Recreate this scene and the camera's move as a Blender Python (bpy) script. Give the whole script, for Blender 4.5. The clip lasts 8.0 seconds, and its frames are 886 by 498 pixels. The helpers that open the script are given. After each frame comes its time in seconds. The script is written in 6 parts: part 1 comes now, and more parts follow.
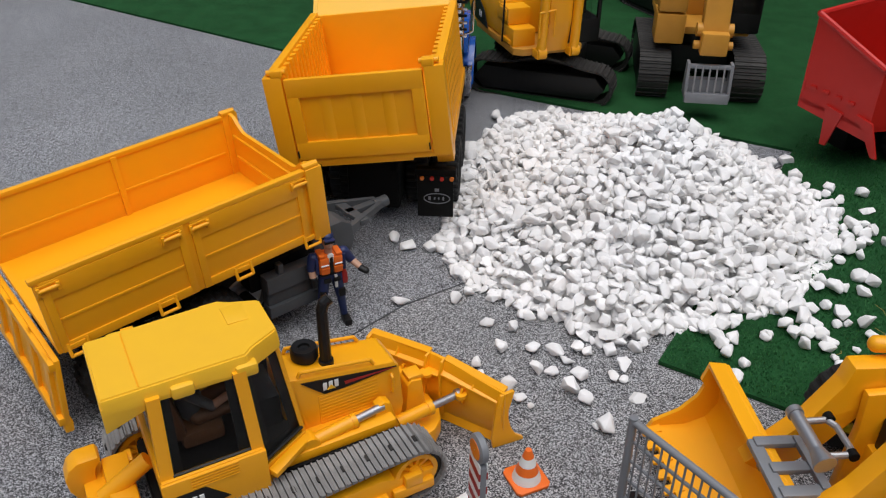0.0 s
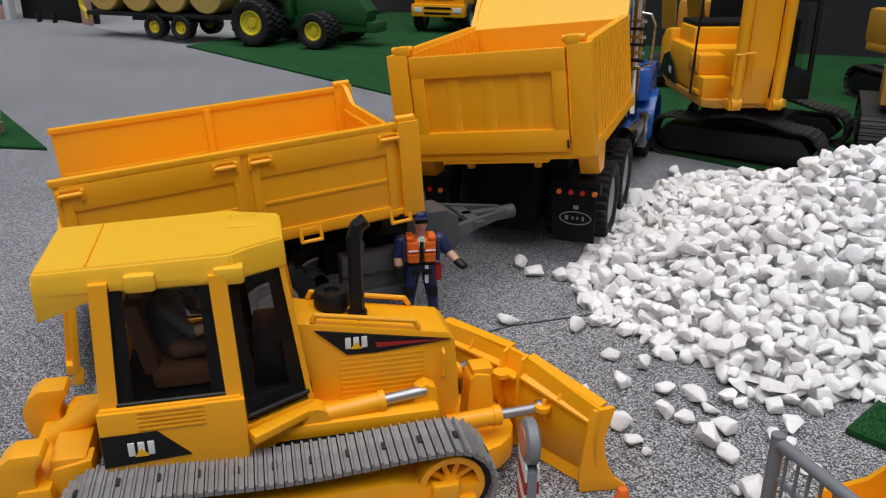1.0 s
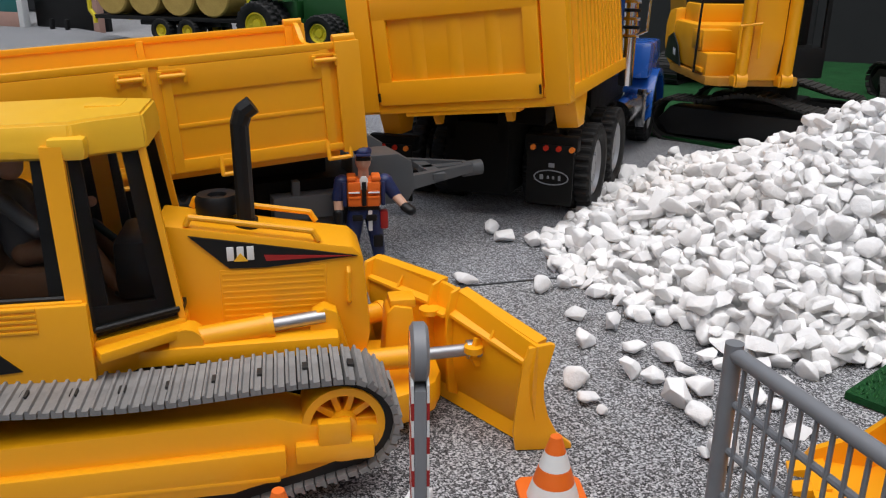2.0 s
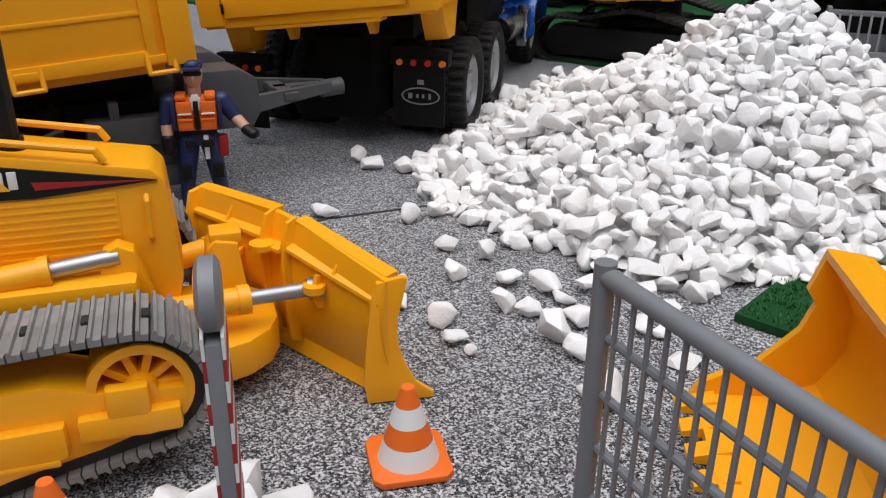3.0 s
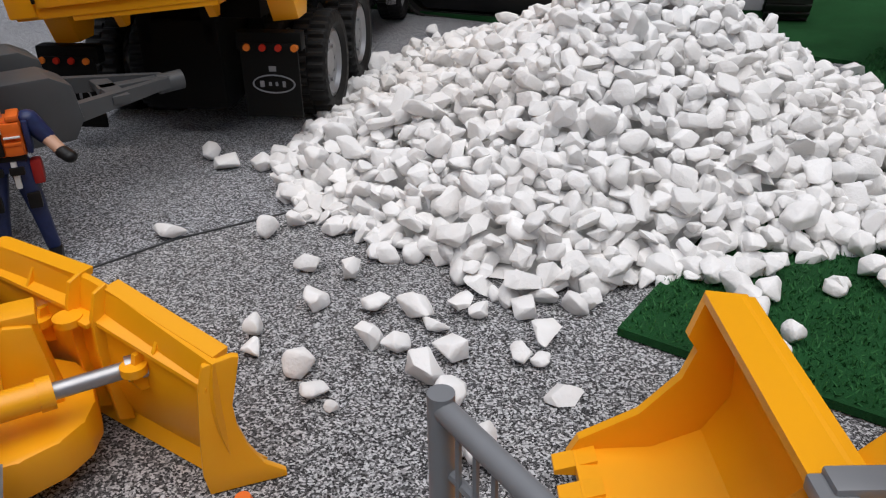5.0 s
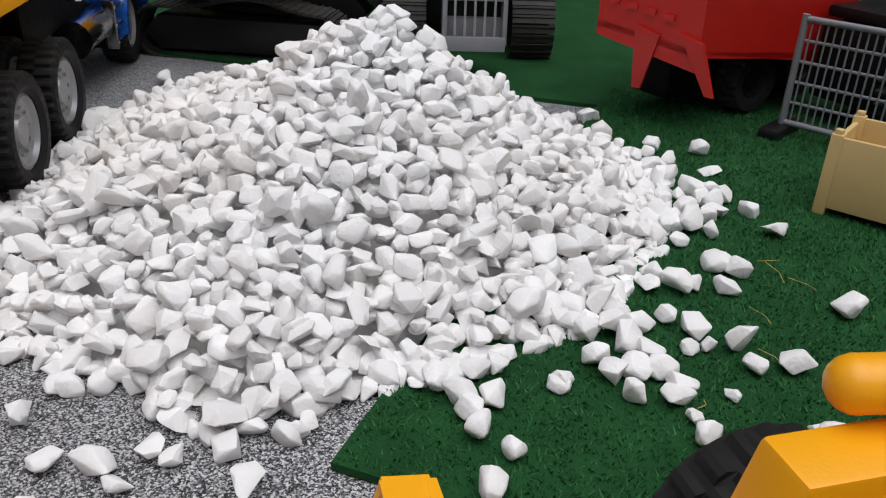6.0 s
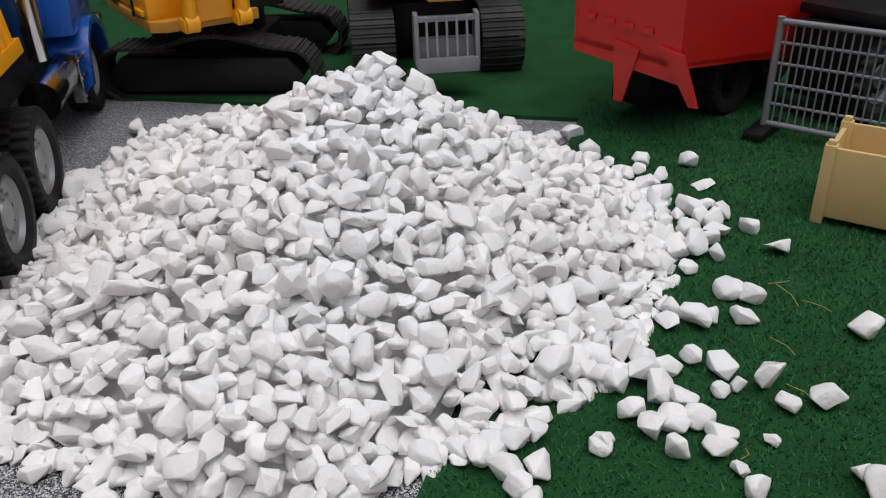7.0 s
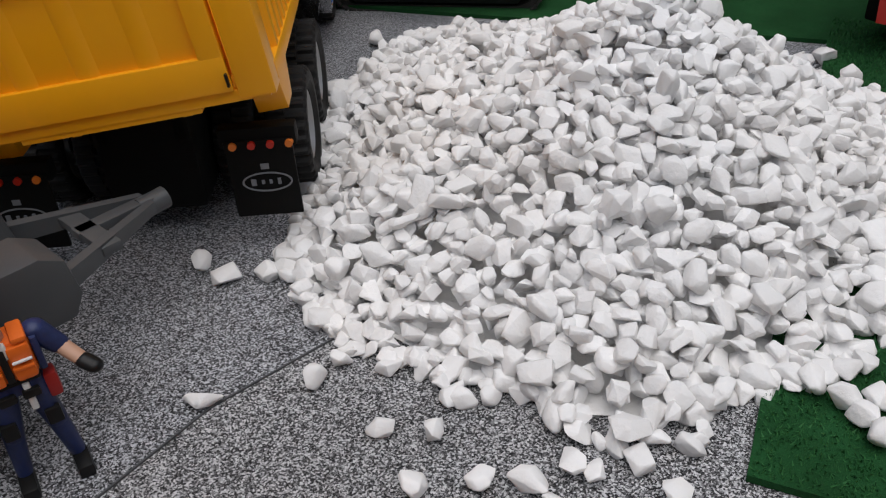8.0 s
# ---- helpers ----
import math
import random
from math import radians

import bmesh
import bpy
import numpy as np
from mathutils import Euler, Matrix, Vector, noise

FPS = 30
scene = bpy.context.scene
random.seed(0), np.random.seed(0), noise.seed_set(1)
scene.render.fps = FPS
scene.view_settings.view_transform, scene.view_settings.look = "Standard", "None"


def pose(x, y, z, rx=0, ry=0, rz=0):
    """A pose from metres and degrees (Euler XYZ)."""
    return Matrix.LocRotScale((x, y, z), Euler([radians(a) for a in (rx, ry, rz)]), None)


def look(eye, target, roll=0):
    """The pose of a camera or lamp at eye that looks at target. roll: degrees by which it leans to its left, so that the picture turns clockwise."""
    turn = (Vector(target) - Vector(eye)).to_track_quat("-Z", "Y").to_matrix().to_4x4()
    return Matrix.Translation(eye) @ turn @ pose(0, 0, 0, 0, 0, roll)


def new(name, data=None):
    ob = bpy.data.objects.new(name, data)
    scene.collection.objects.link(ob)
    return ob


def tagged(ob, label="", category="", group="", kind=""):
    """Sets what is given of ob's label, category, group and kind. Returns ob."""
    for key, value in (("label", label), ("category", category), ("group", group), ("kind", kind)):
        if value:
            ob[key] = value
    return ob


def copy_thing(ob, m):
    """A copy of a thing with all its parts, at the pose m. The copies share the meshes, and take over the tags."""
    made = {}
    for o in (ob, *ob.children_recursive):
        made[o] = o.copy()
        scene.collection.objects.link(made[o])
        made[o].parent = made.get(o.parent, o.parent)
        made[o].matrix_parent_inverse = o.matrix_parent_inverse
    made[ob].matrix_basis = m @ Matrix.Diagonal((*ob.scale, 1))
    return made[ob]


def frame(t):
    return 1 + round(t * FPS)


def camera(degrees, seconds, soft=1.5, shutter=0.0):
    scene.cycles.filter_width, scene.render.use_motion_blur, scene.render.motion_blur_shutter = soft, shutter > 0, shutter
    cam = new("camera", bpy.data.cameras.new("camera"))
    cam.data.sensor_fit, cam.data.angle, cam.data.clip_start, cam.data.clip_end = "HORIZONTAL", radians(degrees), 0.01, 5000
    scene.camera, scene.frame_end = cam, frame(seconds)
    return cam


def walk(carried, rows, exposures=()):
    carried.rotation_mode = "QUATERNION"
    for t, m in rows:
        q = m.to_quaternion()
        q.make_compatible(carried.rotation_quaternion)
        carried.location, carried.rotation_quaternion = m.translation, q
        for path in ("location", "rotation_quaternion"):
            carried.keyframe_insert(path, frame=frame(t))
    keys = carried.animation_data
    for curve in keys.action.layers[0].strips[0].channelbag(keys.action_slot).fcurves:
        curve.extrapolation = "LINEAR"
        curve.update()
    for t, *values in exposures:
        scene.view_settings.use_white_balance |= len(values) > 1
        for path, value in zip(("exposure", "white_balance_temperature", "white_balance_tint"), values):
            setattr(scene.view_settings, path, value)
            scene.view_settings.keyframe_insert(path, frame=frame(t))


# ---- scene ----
cam = camera(56.7, 8.0, soft=1.15)
PATH = [
    (0, (0.198, 0.093, 0.538), (0.004, 1.777, -0.523), 0.3),
    (0.5, (0.239, 0.143, 0.433), (-0.226, 1.843, -0.513), -0.3),
    (1, (0.266, 0.192, 0.336), (-0.445, 1.91, -0.402), -0.0),
    (1.2, (0.278, 0.209, 0.307), (-0.511, 1.909, -0.393), 0.1),
    (2.3, (0.303, 0.284, 0.231), (-0.459, 2.012, -0.427), 0.6),
    (2.5, (0.302, 0.298, 0.224), (-0.388, 2.044, -0.465), 0.4),
    (3, (0.305, 0.333, 0.21), (-0.232, 2.09, -0.582), 0.7),
    (3.5, (0.301, 0.365, 0.218), (-0.132, 2.112, -0.653), 0.2),
    (4, (0.297, 0.386, 0.223), (-0.098, 2.124, -0.685), -0.2),
    (4.2, (0.297, 0.39, 0.224), (-0.077, 2.128, -0.691), -0.3),
    (5.3, (0.323, 0.415, 0.239), (0.098, 2.166, -0.7), -0.8),
    (5.5, (0.328, 0.43, 0.245), (0.201, 2.192, -0.693), -0.2),
    (5.7, (0.339, 0.444, 0.253), (0.336, 2.219, -0.669), 0.8),
    (5.8, (0.35, 0.45, 0.254), (0.402, 2.229, -0.66), 1.2),
    (5.9, (0.356, 0.462, 0.261), (0.471, 2.233, -0.663), 1.8),
    (6, (0.36, 0.47, 0.261), (0.532, 2.237, -0.658), 2.3),
    (6.5, (0.364, 0.499, 0.261), (0.662, 2.255, -0.65), 1.0),
    (7, (0.331, 0.501, 0.3), (0.59, 2.237, -0.658), -1.6),
    (7.3, (0.292, 0.501, 0.308), (0.455, 2.241, -0.666), -3.7),
    (7.5, (0.25, 0.509, 0.307), (0.366, 2.219, -0.723), -4.2),
    (8, (0.206, 0.5, 0.322), (0.189, 2.144, -0.817), -3.5),
]
walk(cam, [(t, look(eye, target, roll)) for t, eye, target, roll in PATH],
     exposures=[(0.0, -0.58), (1.0, -0.55), (2.5, -0.36), (3.5, -0.56), (4.2, -0.62), (5.5, -0.68), (6.5, -0.72), (8.0, -0.88)])

# ---- world, sun ----
world = bpy.data.worlds.new("world")
scene.world = world
world.use_nodes = True
sky = world.node_tree.nodes.new("ShaderNodeTexSky")
sky.sky_type, sky.sun_disc = "NISHITA", False
sky.sun_elevation, sky.sun_rotation = radians(78), radians(160)
sky.air_density, sky.dust_density, sky.ozone_density = 1.0, 3.0, 1.0
back = world.node_tree.nodes["Background"]
back.inputs["Strength"].default_value = 0.115
world.node_tree.links.new(sky.outputs[0], back.inputs["Color"])
sun = new("sun", bpy.data.lights.new("sun", "SUN"))
sun.data.energy, sun.data.angle, sun.data.color = 3.7, radians(70), (0.985, 0.99, 1.0)
sun.matrix_basis = look((0.10, 0.62, 1.5), (0, 0.9, 0))


# ---- materials ----
def material(name, colour, rough=0.5, metal=0.0, second=None, scale=60.0, amount=0.5, bump=0.0, bump_scale=200.0, spec=0.5,
             per_object=0.0, round_edges=0.0, coat=0.0):
    """A painted or moulded surface: two colours mixed by two scales of noise, fine relief, roughness that wanders."""
    m = bpy.data.materials.new(name)
    m.use_nodes = True
    n, l = m.node_tree.nodes, m.node_tree.links
    b = n["Principled BSDF"]
    b.inputs["Metallic"].default_value = metal
    b.inputs["Specular IOR Level"].default_value = spec
    b.inputs["Coat Weight"].default_value = coat
    co = n.new("ShaderNodeTexCoord")
    big, fine = n.new("ShaderNodeTexNoise"), n.new("ShaderNodeTexNoise")
    big.inputs["Scale"].default_value, big.inputs["Detail"].default_value = scale * 0.25, 3
    fine.inputs["Scale"].default_value, fine.inputs["Detail"].default_value = scale * 2.5, 4
    for k in (big, fine):
        l.new(co.outputs["Object"], k.inputs["Vector"])
    add = n.new("ShaderNodeMath")
    add.operation = "MULTIPLY_ADD"
    l.new(fine.outputs["Fac"], add.inputs[0])
    add.inputs[1].default_value = 0.5
    l.new(big.outputs["Fac"], add.inputs[2])
    ramp = n.new("ShaderNodeMapRange")
    ramp.inputs["From Min"].default_value, ramp.inputs["From Max"].default_value = 0.5, 1.0
    ramp.inputs["To Max"].default_value = amount
    l.new(add.outputs[0], ramp.inputs["Value"])
    mix = n.new("ShaderNodeMix")
    mix.data_type = "RGBA"
    second = second or tuple(c * 0.75 for c in colour)
    mix.inputs["A"].default_value, mix.inputs["B"].default_value = (*colour, 1), (*second, 1)
    l.new(ramp.outputs[0], mix.inputs["Factor"])
    out = mix.outputs["Result"]
    if per_object:
        info, vary, geo = n.new("ShaderNodeObjectInfo"), n.new("ShaderNodeHueSaturation"), n.new("ShaderNodeNewGeometry")
        both = n.new("ShaderNodeMath")
        both.operation = "WRAP"
        total = n.new("ShaderNodeMath")
        l.new(info.outputs["Random"], total.inputs[0])
        l.new(geo.outputs["Random Per Island"], total.inputs[1])
        l.new(total.outputs[0], both.inputs[0])
        both.inputs[1].default_value, both.inputs[2].default_value = 1.0, 0.0
        spread = n.new("ShaderNodeMapRange")
        spread.inputs["To Min"].default_value, spread.inputs["To Max"].default_value = 1 - per_object, 1 + per_object
        l.new(both.outputs[0], spread.inputs["Value"])
        l.new(spread.outputs[0], vary.inputs["Value"])
        l.new(out, vary.inputs["Color"])
        out = vary.outputs["Color"]
    l.new(out, b.inputs["Base Color"])
    rr = n.new("ShaderNodeMapRange")
    rr.inputs["To Min"].default_value, rr.inputs["To Max"].default_value = max(rough - 0.1, 0.02), min(rough + 0.12, 1)
    l.new(fine.outputs["Fac"], rr.inputs["Value"])
    l.new(rr.outputs[0], b.inputs["Roughness"])
    normal = None
    if round_edges:
        bevel = n.new("ShaderNodeBevel")
        bevel.samples, bevel.inputs["Radius"].default_value = 4, round_edges
        normal = bevel.outputs["Normal"]
        l.new(normal, b.inputs["Normal"])
    if bump:
        tex, bp = n.new("ShaderNodeTexNoise"), n.new("ShaderNodeBump")
        tex.inputs["Scale"].default_value, tex.inputs["Detail"].default_value = bump_scale, 5
        l.new(co.outputs["Object"], tex.inputs["Vector"])
        l.new(tex.outputs["Fac"], bp.inputs["Height"])
        bp.inputs["Strength"].default_value, bp.inputs["Distance"].default_value = bump, 0.0012
        if normal:
            l.new(normal, bp.inputs["Normal"])
        l.new(bp.outputs["Normal"], b.inputs["Normal"])
    return m


def carpet_material(name, dark, mid, light, tuft=420.0, blotch=3.0):
    """Speckled carpet: tufts of three greys, each a cell, with relief."""
    m = bpy.data.materials.new(name)
    m.use_nodes = True
    n, l = m.node_tree.nodes, m.node_tree.links
    b = n["Principled BSDF"]
    b.inputs["Roughness"].default_value, b.inputs["Specular IOR Level"].default_value = 0.85, 0.25
    b.inputs["Sheen Weight"].default_value, b.inputs["Sheen Roughness"].default_value = 0.55, 0.40
    co = n.new("ShaderNodeTexCoord")
    cell = n.new("ShaderNodeTexVoronoi")
    cell.inputs["Scale"].default_value = tuft
    wob = n.new("ShaderNodeTexNoise")
    wob.inputs["Scale"].default_value = tuft * 0.8
    vec = n.new("ShaderNodeVectorMath")
    vec.operation = "MULTIPLY_ADD"
    l.new(wob.outputs["Color"], vec.inputs[0])
    vec.inputs[1].default_value = (0.0011, 0.0011, 0.0011)
    l.new(co.outputs["Object"], vec.inputs[2])
    l.new(co.outputs["Object"], wob.inputs["Vector"])
    l.new(vec.outputs[0], cell.inputs["Vector"])
    sep = n.new("ShaderNodeSeparateColor")
    l.new(cell.outputs["Color"], sep.inputs[0])
    ramp = n.new("ShaderNodeValToRGB")
    ramp.color_ramp.interpolation = "LINEAR"
    e = ramp.color_ramp.elements
    e[0].position, e[0].color = 0.18, (*dark, 1)
    e[1].position, e[1].color = 0.9, (*light, 1)
    k = e.new(0.5)
    k.color = (*mid, 1)
    l.new(sep.outputs[0], ramp.inputs["Fac"])
    stain, hue = n.new("ShaderNodeTexNoise"), n.new("ShaderNodeHueSaturation")
    stain.inputs["Scale"].default_value, stain.inputs["Detail"].default_value = blotch, 5
    l.new(co.outputs["Object"], stain.inputs["Vector"])
    sr = n.new("ShaderNodeMapRange")
    sr.inputs["From Min"].default_value, sr.inputs["From Max"].default_value = 0.3, 0.7
    sr.inputs["To Min"].default_value, sr.inputs["To Max"].default_value = 0.82, 1.16
    l.new(stain.outputs["Fac"], sr.inputs["Value"])
    l.new(sr.outputs[0], hue.inputs["Value"])
    l.new(ramp.outputs["Color"], hue.inputs["Color"])
    l.new(hue.outputs["Color"], b.inputs["Base Color"])
    bp = n.new("ShaderNodeBump")
    bp.inputs["Strength"].default_value, bp.inputs["Distance"].default_value = 0.6, 0.0015
    l.new(sep.outputs[1], bp.inputs["Height"])
    l.new(bp.outputs["Normal"], b.inputs["Normal"])
    return m


def glass_material(name, tint, rough=0.05):
    m = bpy.data.materials.new(name)
    m.use_nodes = True
    n, l = m.node_tree.nodes, m.node_tree.links
    n.remove(n["Principled BSDF"])
    clear, shine, mix, fres = (n.new("ShaderNodeBsdf" + k) if k in ("Transparent", "Glossy") else n.new("ShaderNode" + k)
                               for k in ("Transparent", "Glossy", "MixShader", "Fresnel"))
    clear.inputs["Color"].default_value = (*tint, 1)
    shine.inputs["Roughness"].default_value = rough
    fres.inputs["IOR"].default_value = 1.16
    l.new(fres.outputs[0], mix.inputs[0])
    l.new(clear.outputs[0], mix.inputs[1])
    l.new(shine.outputs[0], mix.inputs[2])
    l.new(mix.outputs[0], n["Material Output"].inputs["Surface"])
    return m


YELLOW = material("yellow_plastic", (0.94, 0.410, 0.006), 0.36, second=(0.87, 0.350, 0.005), scale=14, amount=0.35, bump=0.05, bump_scale=900)
YELLOW_BED = material("orange_yellow_plastic", (0.98, 0.425, 0.006), 0.40, second=(0.88, 0.370, 0.006), scale=12, amount=0.4, bump=0.06, bump_scale=700)
YELLOW_LIGHT = material("light_yellow_plastic", (0.90, 0.50, 0.022), 0.38, second=(0.78, 0.40, 0.018), scale=14, amount=0.3, bump=0.04, bump_scale=900)
YELLOW_OLD = material("dull_yellow_plastic", (0.62, 0.29, 0.03), 0.5, second=(0.45, 0.2, 0.02), scale=20, amount=0.5, bump=0.06)
BLACK = material("black_plastic", (0.006, 0.006, 0.0065), 0.42, second=(0.012, 0.012, 0.011), scale=40, amount=0.6, bump=0.05, spec=0.3)
RUBBER = material("black_rubber", (0.008, 0.008, 0.008), 0.62, spec=0.3, second=(0.020, 0.019, 0.018), scale=50, amount=0.7, bump=0.2, bump_scale=500)
CHASSIS = material("dark_chassis_plastic", (0.004, 0.004, 0.004), 0.55, spec=0.12, second=(0.008, 0.008, 0.007), scale=30, amount=0.6)
GREY = material("dark_grey_plastic", (0.075, 0.079, 0.084), 0.45, second=(0.055, 0.058, 0.06), scale=20, amount=0.6, bump=0.05)
GREY_FENCE = material("grey_fence_plastic", (0.22, 0.227, 0.24), 0.42, second=(0.155, 0.16, 0.17), scale=30, amount=0.6, bump=0.05)
TRACK = material("worn_grey_track_plastic", (0.29, 0.283, 0.275), 0.50, second=(0.13, 0.125, 0.12), scale=60, amount=0.8, bump=0.2, bump_scale=600, per_object=0.08)
TRACK_DARK = material("dark_track_rubber", (0.018, 0.017, 0.016), 0.6, spec=0.3, second=(0.040, 0.037, 0.034), scale=60, amount=0.7, bump=0.2, per_object=0.1)
TRACK_DUSTY = material("dusty_track_rubber", (0.045, 0.043, 0.040), 0.6, spec=0.3, second=(0.018, 0.017, 0.016), scale=60, amount=0.7, bump=0.2, per_object=0.1)
STEEL = material("steel_rod", (0.42, 0.42, 0.43), 0.42, 0.85, second=(0.4, 0.4, 0.4), scale=60, amount=0.5)
CHROME = material("chrome", (0.8, 0.8, 0.82), 0.12, 1.0, scale=40, amount=0.2)
RIM = material("silver_rim_plastic", (0.42, 0.42, 0.43), 0.35, 0.5, second=(0.3, 0.3, 0.3), scale=40, amount=0.5)
RIM_YELLOW = material("yellow_rim_plastic", (0.75, 0.6, 0.02), 0.45, scale=20, amount=0.3)
BLUE = material("blue_plastic", (0.012, 0.10, 0.42), 0.25, second=(0.01, 0.07, 0.33), scale=15, amount=0.4, coat=0.4)
RED = material("red_plastic", (0.55, 0.012, 0.006), 0.42, second=(0.42, 0.008, 0.005), scale=14, amount=0.4, bump=0.05)
TAN = material("tan_plastic", (0.66, 0.47, 0.20), 0.5, second=(0.58, 0.40, 0.16), scale=16, amount=0.4, bump=0.06)
WHITE = material("white_print", (0.78, 0.78, 0.76), 0.5, scale=60, amount=0.25)
ORANGE = material("orange_plastic", (0.85, 0.16, 0.012), 0.5, second=(0.7, 0.12, 0.01), scale=40, amount=0.4, bump=0.08)
RED_PRINT = material("red_print", (0.36, 0.016, 0.014), 0.45, scale=60, amount=0.4)
RED_LENS = material("red_lens", (0.5, 0.03, 0.015), 0.2, scale=60, amount=0.3)
AMBER_LENS = material("amber_lens", (0.75, 0.2, 0.03), 0.2, scale=60, amount=0.3)
NAVY = material("navy_paint", (0.010, 0.016, 0.06), 0.45, second=(0.022, 0.040, 0.15), scale=150, amount=0.8, bump=0.2)
SKIN = material("flesh_paint", (0.52, 0.30, 0.20), 0.5, scale=60, amount=0.3)
GREEN_PAINT = material("dark_green_plastic", (0.015, 0.085, 0.02), 0.4, scale=15, amount=0.4)
STRAW = material("straw_bale", (0.50, 0.35, 0.09), 0.85, second=(0.38, 0.25, 0.06), scale=120, amount=0.9, bump=0.5, bump_scale=400)
WOOD = material("pale_pallet_wood", (0.45, 0.31, 0.17), 0.7, second=(0.33, 0.22, 0.11), scale=80, amount=0.7, bump=0.2)
# near-black so the far background's shade is held in the colour
WALL_BACKDROP = material("dark_backdrop_paint", (0.022, 0.022, 0.023), 0.8, second=(0.015, 0.015, 0.016), scale=3, amount=0.8)
# pale tone chosen for the added walls that reflect fill light
WALL_BOUNCE = material("pale_bounce_paint", (0.74, 0.74, 0.72), 0.8, second=(0.62, 0.62, 0.60), scale=3, amount=0.6)
TEAL = material("teal_panel_paint", (0.02, 0.16, 0.15), 0.6, scale=10, amount=0.5)
PINK = material("pink_stone_post", (0.5, 0.3, 0.24), 0.7, scale=20, amount=0.6)
STONE = material("white_marble_chip", (0.87, 0.865, 0.86), 0.70, second=(0.74, 0.69, 0.64), scale=45, amount=0.42, bump=0.55, bump_scale=420,
                 per_object=0.07, spec=0.35)
TURF = material("green_turf", (0.007, 0.050, 0.012), 0.85, second=(0.014, 0.085, 0.024), scale=90, amount=0.9, bump=1.0, bump_scale=900, spec=0.2)
TURF_BLADE = material("green_turf_blades", (0.014, 0.092, 0.022), 0.7, second=(0.042, 0.165, 0.050), scale=200, amount=0.9, spec=0.25)
CARPET = carpet_material("speckled_grey_carpet", (0.009, 0.009, 0.011), (0.098, 0.100, 0.108), (0.56, 0.57, 0.60), 1120)
CARPET_NEAR = carpet_material("speckled_grey_brown_carpet", (0.009, 0.009, 0.0105), (0.104, 0.103, 0.107), (0.61, 0.61, 0.62), 1120)
FLOOR = carpet_material("pale_hall_floor", (0.28, 0.28, 0.29), (0.34, 0.34, 0.35), (0.40, 0.40, 0.41), 300, 1.5)
GLASS = glass_material("cab_glass", (0.90, 0.90, 0.90))
BROWN_CLOTH = material("brown_doll_cloth", (0.15, 0.065, 0.026), 0.6, second=(0.09, 0.038, 0.015), scale=90, amount=0.6)
SKIN_PLASTIC = material("tan_doll_plastic", (0.48, 0.27, 0.18), 0.5, scale=80, amount=0.3)


# ---- mesh helpers ----
def box(bm, cx, cy, cz, sx, sy, sz, bev=0.0012, turn=None):
    m = Matrix.Translation((cx, cy, cz)) @ (turn or Matrix.Identity(4)) @ Matrix.Diagonal((sx, sy, sz, 1))
    made = bmesh.ops.create_cube(bm, size=1, matrix=m)["verts"]
    if bev:
        edges = list({e for v in made for e in v.link_edges})
        bmesh.ops.bevel(bm, geom=edges, offset=min(bev, 0.45 * min(sx, sy, sz)), segments=2, affect="EDGES", profile=0.6)


def prism(bm, pts, axis, a, b, bev=0.0):
    """A flat outline drawn along an axis from a to b: 'x' takes (y, z), 'y' takes (x, z), 'z' takes (x, y)."""
    put = {"x": lambda p, q, s: (s, p, q), "y": lambda p, q, s: (p, s, q), "z": lambda p, q, s: (p, q, s)}[axis]
    lo = [bm.verts.new(put(p, q, a)) for p, q in pts]
    hi = [bm.verts.new(put(p, q, b)) for p, q in pts]
    n = len(pts)
    faces = [bm.faces.new(lo[::-1]), bm.faces.new(hi)]
    faces += [bm.faces.new((lo[i], lo[(i + 1) % n], hi[(i + 1) % n], hi[i])) for i in range(n)]
    bmesh.ops.recalc_face_normals(bm, faces=faces)
    if bev:
        edges = list({e for v in lo + hi for e in v.link_edges})
        bmesh.ops.bevel(bm, geom=edges, offset=bev, segments=2, affect="EDGES", profile=0.6)


def rod(bm, p, q, r, r2=None, n=14):
    p, q = Vector(p), Vector(q)
    d = q - p
    m = Matrix.Translation((p + q) / 2) @ d.to_track_quat("Z", "Y").to_matrix().to_4x4()
    bmesh.ops.create_cone(bm, cap_ends=True, segments=n, radius1=r, radius2=r if r2 is None else r2, depth=d.length, matrix=m)


def tube(bm, pts, r, n=10):
    """A bent round bar through the points."""
    for p, q in zip(pts, pts[1:]):
        rod(bm, p, q, r, n=n)
    for p in pts[1:-1]:
        bmesh.ops.create_uvsphere(bm, u_segments=n, v_segments=6, radius=r, matrix=Matrix.Translation(p))


def lathe(bm, prof, n=28, at=(0, 0, 0)):
    """An outline of (radius, y) turned about the y axis."""
    rings = []
    for k in range(n):
        a = 2 * math.pi * k / n
        rings.append([bm.verts.new((at[0] + r * math.cos(a), at[1] + y, at[2] + r * math.sin(a))) for r, y in prof])
    made = []
    for k in range(n):
        p, q = rings[k], rings[(k + 1) % n]
        made += [bm.faces.new((p[i], p[i + 1], q[i + 1], q[i])) for i in range(len(prof) - 1)]
    bmesh.ops.recalc_face_normals(bm, faces=made)


def hexahedron(bm, low, high):
    """A block between two four-cornered outlines."""
    lo, hi = [bm.verts.new(p) for p in low], [bm.verts.new(p) for p in high]
    made = [bm.faces.new(lo[::-1]), bm.faces.new(hi)] + [bm.faces.new((lo[i], lo[(i + 1) % 4], hi[(i + 1) % 4], hi[i])) for i in range(4)]
    bmesh.ops.recalc_face_normals(bm, faces=made)


